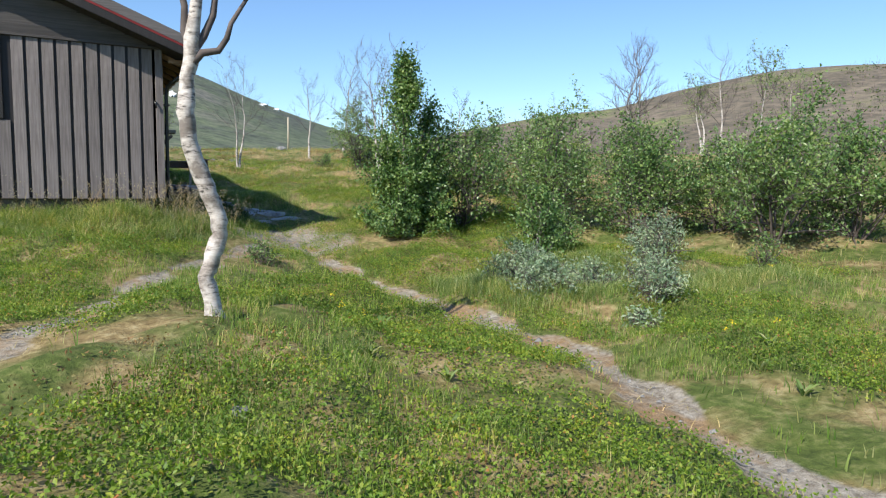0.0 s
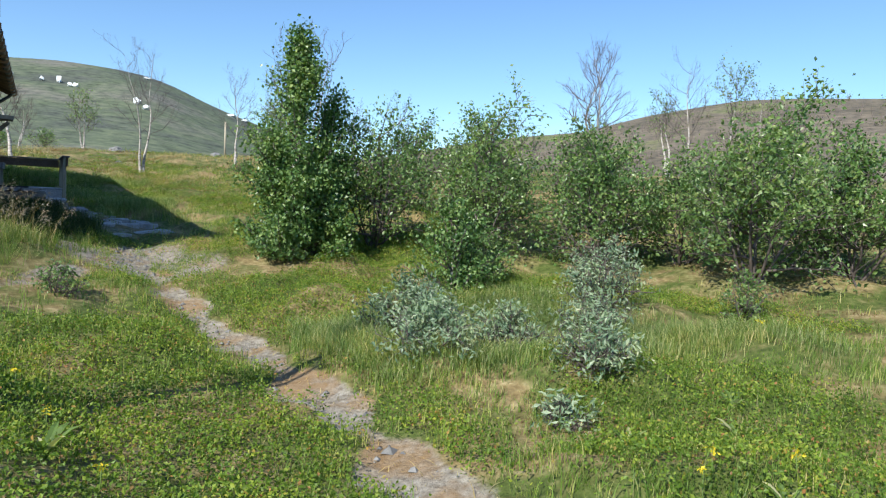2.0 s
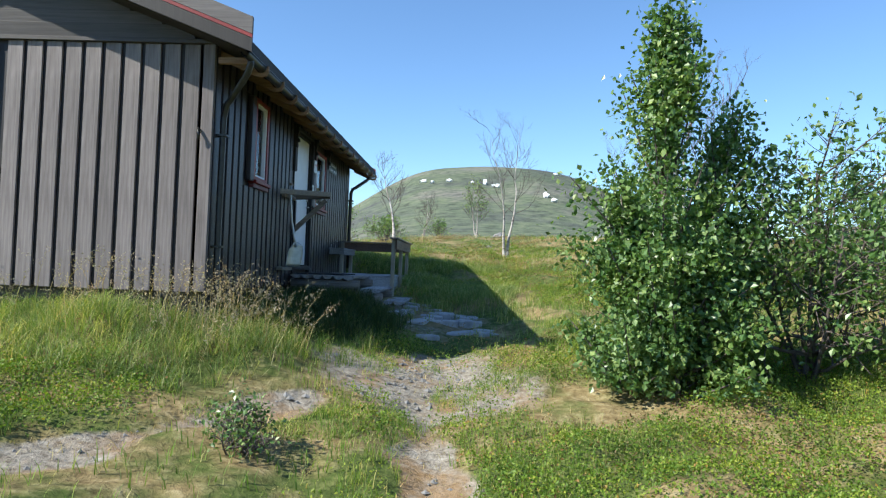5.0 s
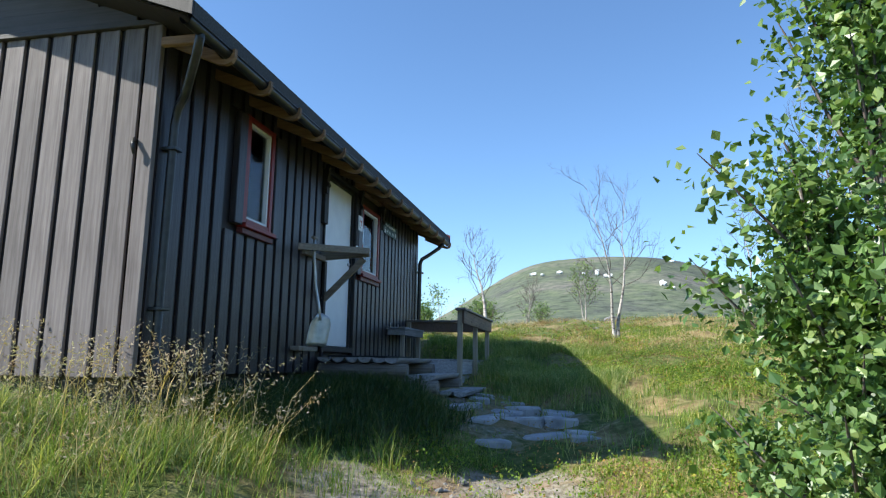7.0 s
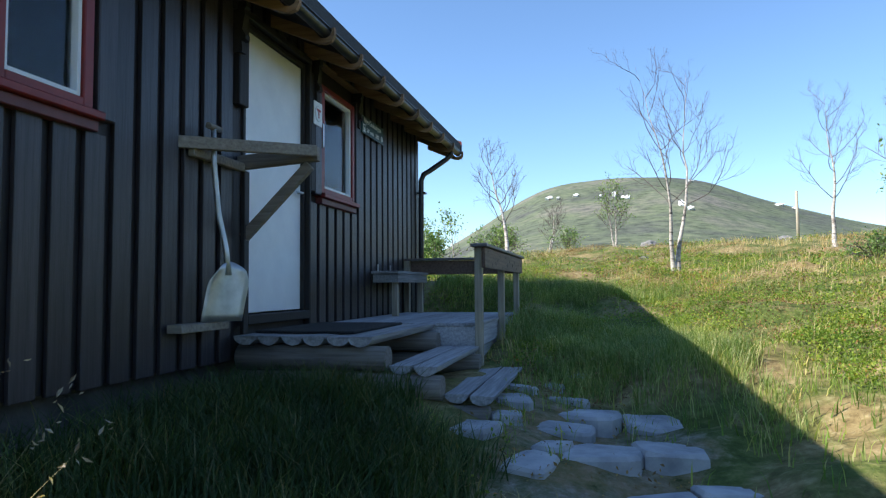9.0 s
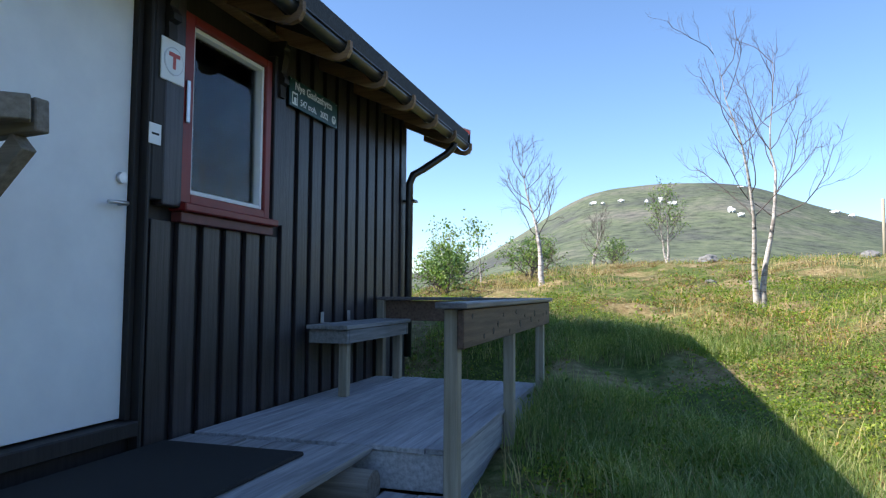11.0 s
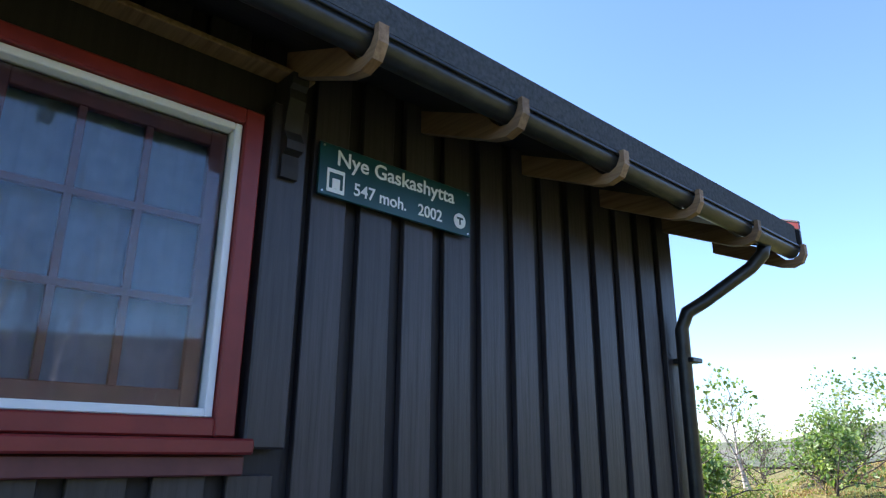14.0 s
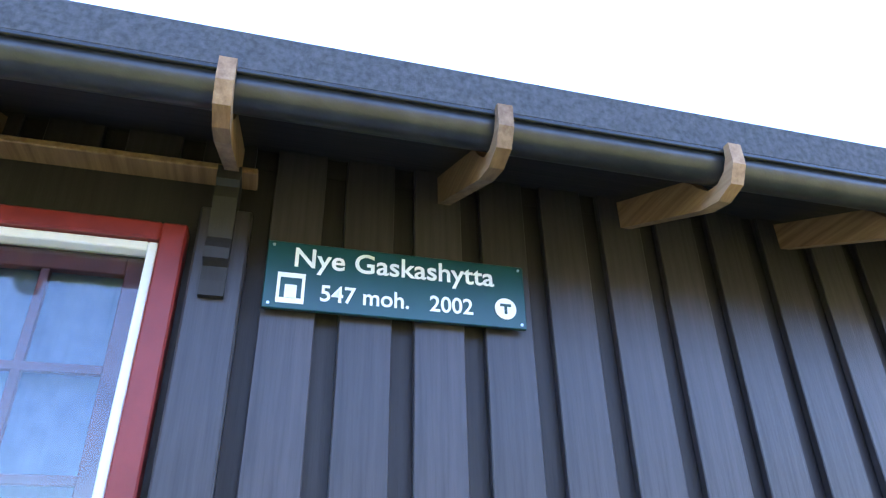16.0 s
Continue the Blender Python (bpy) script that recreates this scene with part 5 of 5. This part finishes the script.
# herbs at the foot of the cabin wall, their green darkened for its shade
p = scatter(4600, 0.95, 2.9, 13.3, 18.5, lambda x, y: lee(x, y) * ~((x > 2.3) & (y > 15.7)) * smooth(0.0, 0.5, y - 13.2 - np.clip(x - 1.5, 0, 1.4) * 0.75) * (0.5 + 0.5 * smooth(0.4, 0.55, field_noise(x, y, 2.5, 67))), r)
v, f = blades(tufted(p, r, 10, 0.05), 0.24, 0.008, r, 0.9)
stuff("wall_herbs", v, f, HERB_SHADED, "green herbs and grass at the foot of the wall, darkened for its shade", "herbs")
# long pale grass along the cabin's gable and corner, with nodding seed heads
p = scatter(5200, -4.5, 2.6, 11.4, 15.6, lambda x, y: smooth(1.9, 0.2, np.maximum(np.abs(y - 12.9) - 0.2, 0) + np.maximum(x - 1.3, 0) * 1.9) * lee(x, y), r)
v, f = blades(tufted(p, r, 10, 0.05), 0.25, 0.006, r, 1.35)
stuff("long_grass", v, f, LUSH, "long pale grass along the cabin wall", "grass")
p = scatter(9000, 0.9, 4.6, 14.5, 23, lambda x, y: (0.3 + 0.7 * smooth(17.0, 18.2, y)) * lee(x, y) * smooth(0.36, 0.62, field_noise(x, y, 1.4, 13)) * (0.25 + 0.75 * smooth(15.5, 17.5, y)), r)
v, f = blades(tufted(p, r, 9, 0.04), 0.2, 0.006, r, 0.8)
stuff("shade_grass", v, f, LUSH, "soft green grass beside the deck", "grass")
p = scatter(8000, 4.3, 8.2, 4.2, 9.2, lambda x, y: lee(x, y) * smooth(0.4, 0.6, field_noise(x, y, 1.2, 17)), r)
v, f = blades(tufted(p, r, 10, 0.05), 0.21, 0.006, r, 0.7)
stuff("lush_grass", v, f, LUSH, "lush green sedge around the willows", "grass")
# seed-headed stalks
p = scatter(620, -3.5, 2.2, 12.1, 14.6, lambda x, y: smooth(1.4, 0.1, np.maximum(np.abs(y - 13.0) - 0.1, 0) + np.maximum(x - 1.4, 0) * 1.6), r)
p = np.concatenate([p, r.normal(0, 1, (170, 2)) * [0.45, 0.35] + [1.35, 12.75]])
v, f = blades(p, 0.6, 0.005, r, 0.65)
stuff("grass_stalks", v, f, STALK, "dry seed stalks of tall grass", "grass")
tips = v.reshape(-1, 5, 3)
heads = np.concatenate([tips[:, 4] * (1 - t) + tips[:, 3] * t for t in np.linspace(-0.1, 0.45, 14)])
v, f = leaves(heads, 0.03, r, 0.3, 0.014, 0.2)
stuff("seed_heads", v, f, SEED, "pale purple-brown grass seed heads", "grass")
p = tufted(np.array([[2.62, 13.95], [2.2, 13.4], [1.9, 13.2], [2.5, 13.2]]), r, 60, 0.07)
v, f = blades(p, 0.26, 0.006, r, 0.8)
stuff("dry_tuft", v, f, GRASS, "yellowing grass tufts at the shade's edge", "grass")
# dry stalks on the knoll
p = scatter(26000, -2, 16, 18, 42, lambda x, y: smooth(0.48, 0.62, field_noise(x, y, 0.9, 37)), r)
v, f = blades(p, 0.2, 0.01, r, 0.7)
stuff("knoll_straw", v, f, STALK, "dry straw-coloured grass on the knoll", "grass")
p = scatter(5000, -4, 16, 19, 42, lambda x, y: smooth(0.5, 0.6, field_noise(x, y, 1.1, 43)), r)
q = tufted(p, r, 9, 0.09)
v, f = leaves(np.concatenate([q, (ground_z(q[:, 0], q[:, 1]) + np.abs(r.normal(0.06, 0.05, len(q))))[:, None]], 1), 0.05, r, 0.65, 0.01, 0.6)
stuff("knoll_heath", v, f, HEATH, "low green dwarf shrubs on the knoll", "heath")
# moss and low growth in the trodden yard
p = scatter(14000, 1.6, 5.6, 11.2, 15.2, lambda x, y: smooth(0.5, 0.64, field_noise(x, y, 3.2, 83)) * smooth(0.95, 0.5, worn(x, y)), r)
v, f = blades(tufted(p, r, 5, 0.03), 0.05, 0.006, r, 1.0)
stuff("yard_moss", v, f, GRASS, "short yellow-green growth in the yard", "grass")
# dry litter on the trodden ground
p = scatter(16000, -1, 5.2, 1, 15.5, lambda x, y: smooth(0.1, 0.5, worn(x, y)) * 0.6, r)
v, f = blades(p, 0.06, 0.006, r, 2.4)
stuff("dry_litter", v, f, STALK, "dry straw lying on the path", "straw")
# pebbles on the path
rs = np.random.RandomState(71)
pv, pf = [], []
for k in range(420):
    t = rs.uniform(0, 1)
    if k % 3 == 2:
        x, y = rs.normal(3.3, 0.5), rs.normal(13.4, 0.5)
    else:
        line = MAIN_PATH if k % 3 else SIDE_PATH
        i = rs.randint(0, len(line) - 1)
        x = line[i][0] + t * (line[i + 1][0] - line[i][0]) + rs.normal(0, 0.12)
        y = line[i][1] + t * (line[i + 1][1] - line[i][1]) + rs.normal(0, 0.12)
    s = abs(rs.normal(0.018, 0.014)) + 0.006
    z = gz(x, y) - 0.035
    o = len(pv)
    pv += [(x - s, y, z), (x, y - s * rs.uniform(0.6, 1), z), (x + s * rs.uniform(0.6, 1.2), y, z), (x, y + s, z), (x + rs.normal(0, s * 0.2), y, z + s * rs.uniform(0.4, 0.9))]
    pf += [(o, o + 1, o + 4), (o + 1, o + 2, o + 4), (o + 2, o + 3, o + 4), (o + 3, o, o + 4)]
stuff("path_pebbles", pv, pf, ROCK, "small grey stones on the path", "pebbles")

# rosette plants and yellow flowers
def rosette(x, y, size, n, seed):
    g = Growth(seed)
    plant = thing("broadleaf_plant", "green rosette of narrow upright leaves", "plant", "rosette plants")
    plant.location = (x, y, gz(x, y))
    p = np.zeros((n, 2))
    h, a = size * g.r.uniform(0.6, 1.1, n), g.r.uniform(0, 6.28, n)
    vv, ff = [], []
    for k in range(n):
        d, s = Vector((math.cos(a[k]), math.sin(a[k]), 0)), Vector((-math.sin(a[k]), math.cos(a[k]), 0)) * 0.16 * h[k]
        o = len(vv)
        b = Vector((0, 0, -0.01))
        m1, m2, t = b + d * h[k] * 0.3 + Vector((0, 0, h[k] * 0.55)), b + d * h[k] * 0.6 + Vector((0, 0, h[k] * 0.8)), b + d * h[k] * 0.85 + Vector((0, 0, h[k] * 0.85))
        vv += [tuple(q) for q in (b, m1 + s * 0.8, m1 - Vector((0, 0, 0.012)), m1 - s * 0.8, m2 + s * 0.6, m2 - Vector((0, 0, 0.01)), m2 - s * 0.6, t)]
        ff += [(o, o + 1, o + 2), (o, o + 2, o + 3), (o + 1, o + 4, o + 5), (o + 1, o + 5, o + 2), (o + 2, o + 5, o + 6), (o + 2, o + 6, o + 3), (o + 4, o + 7, o + 5), (o + 5, o + 7, o + 6)]
    shell("leaf_rosette", vv, ff, LUSH, plant)


rs = np.random.RandomState(91)
for k, (x, y) in enumerate([(1.5, 4.6), (1.9, 4.1), (2.3, 3.9), (0.9, 5.0), (4.4, 3.4), (4.8, 3.6), (5.2, 4.9), (4.2, 2.9), (5.9, 4.6), (6.4, 5.0), (2.0, 5.6), (4.5, 9.4), (4.9, 9.8), (1.4, 3.2)]):
    rosette(x, y, rs.uniform(0.1, 0.17), 12, 400 + k)
for k, (x, y) in enumerate([(1.75, 5.9), (2.0, 6.0), (1.85, 6.5), (4.6, 3.9), (4.8, 4.0), (5.0, 3.7), (2.2, 5.2), (7.6, 5.6)]):
    fl = thing("yellow_flower", "yellow wildflower on a thin green stem", "flower", "yellow flowers")
    fl.location = (x, y, gz(x, y) - 0.02)
    h = rs.uniform(0.14, 0.24)
    tube_part("stem", [(0, 0, 0), (0.01, 0, h * 0.5), (0.015, 0.01, h)], [0.003, 0.003, 0.002], LUSH, fl, "", 5)
    v, f = leaves(np.array([[0.015, 0.01, h]] * 14), 0.022, rs, 0.6, 0.012)
    shell("petals", v, f, YELLOW, fl)

# marker post, stumps and rocks on the knoll
pole = thing("marker_pole", "thin pale wooden marker pole on the knoll", "pole")
pole.location = (10.9, 40.5, gz(10.9, 40.5) - 0.2)
tube_part("pole", [(0, 0, 0), (0.01, 0, 1.2), (0.0, 0, 2.2)], [0.06, 0.055, 0.05], POST_WOOD, pole)
for x, y, s in ((10.2, 39.5, 0.3), (8.6, 37.5, 0.15), (5.2, 38.0, 0.3), (4.4, 28.2, 0.1), (5.1, 27.9, 0.12), (0.35, 3.7, 0.05)):
    bm = bmesh.new()
    bmesh.ops.create_icosphere(bm, subdivisions=3, radius=s)
    for q in bm.verts:
        q.co *= 1 + 0.35 * noise.noise(q.co * (1.6 / s) + Vector((x, y, 0)))
        q.co.z *= 0.6
    ob = part("rock", bm, ROCK, None, "grey lichen-covered rock lying in the heath")
    tagged(ob, category="rock", group="rocks")
    ob.location = (x, y, gz(x, y) + s * 0.15)

# ---- cladding boards, the most numerous pieces ----
def board_mesh(w, z0, z1, name, across, mat):
    bm = box(-0.014, 0.014, 0, w, z0, z1, 0.003) if across == "y" else box(0, w, -0.014, 0.014, z0, z1, 0.003)
    me = bpy.data.meshes.new(name)
    bm.to_mesh(me)
    bm.free()
    me.materials.append(mat)
    return me


shared = {}


def board(parent, at, z0, z1, across, mat=BOARD):
    key = (round(z0, 3), round(z1, 3), across, mat.name)
    if key not in shared:
        shared[key] = board_mesh(0.14 if across == "y" else 0.168, z0, z1, "board", across, mat)
    ob = new("board", shared[key])
    ob.parent = parent
    ob.location = at


blocked = [(DOOR[0] - 0.0, DOOR[1] + 0.02, 1.3, 3.83), (DOOR[0] - 0.13, DOOR[0], 3.1, 3.83), (WIN1[0] - 0.18, WIN1[1] + 0.175, WIN1[2] - 0.1, 3.75), (WIN2[0] - 0.23, WIN2[1] + 0.17, WIN2[2] - 0.1, 3.84)]
k = -28
while 18.777 + 0.2 * k < GY1 - 0.1:
    y = 18.777 + 0.2 * k
    k += 1
    if y < GY0 + 0.04:
        continue
    spans = [(WZ0, 3.96)]
    for b in blocked:
        if y + 0.14 > b[0] and y < b[1]:
            spans = [s for lo, hi in spans for s in ((lo, min(hi, b[2])), (max(lo, b[3]), hi)) if s[1] - s[0] > 0.04]
    for lo, hi in spans:
        board(east, (0.988, y, 0), lo, hi, "y")
# the south gable takes the lit copy, the shaded walls the dark one
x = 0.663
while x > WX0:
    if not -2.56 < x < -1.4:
        board(south, (x, GY0 + 0.014, 0), WZ0 - 0.01, 3.958, "x", BOARD_SUNLIT)
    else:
        board(south, (x, GY0 + 0.014, 0), WZ0 - 0.01, 2.6, "x", BOARD_SUNLIT)
    board(north, (x, GY1 - 0.014, 0), WZ0, 3.938, "x")
    x -= 0.216
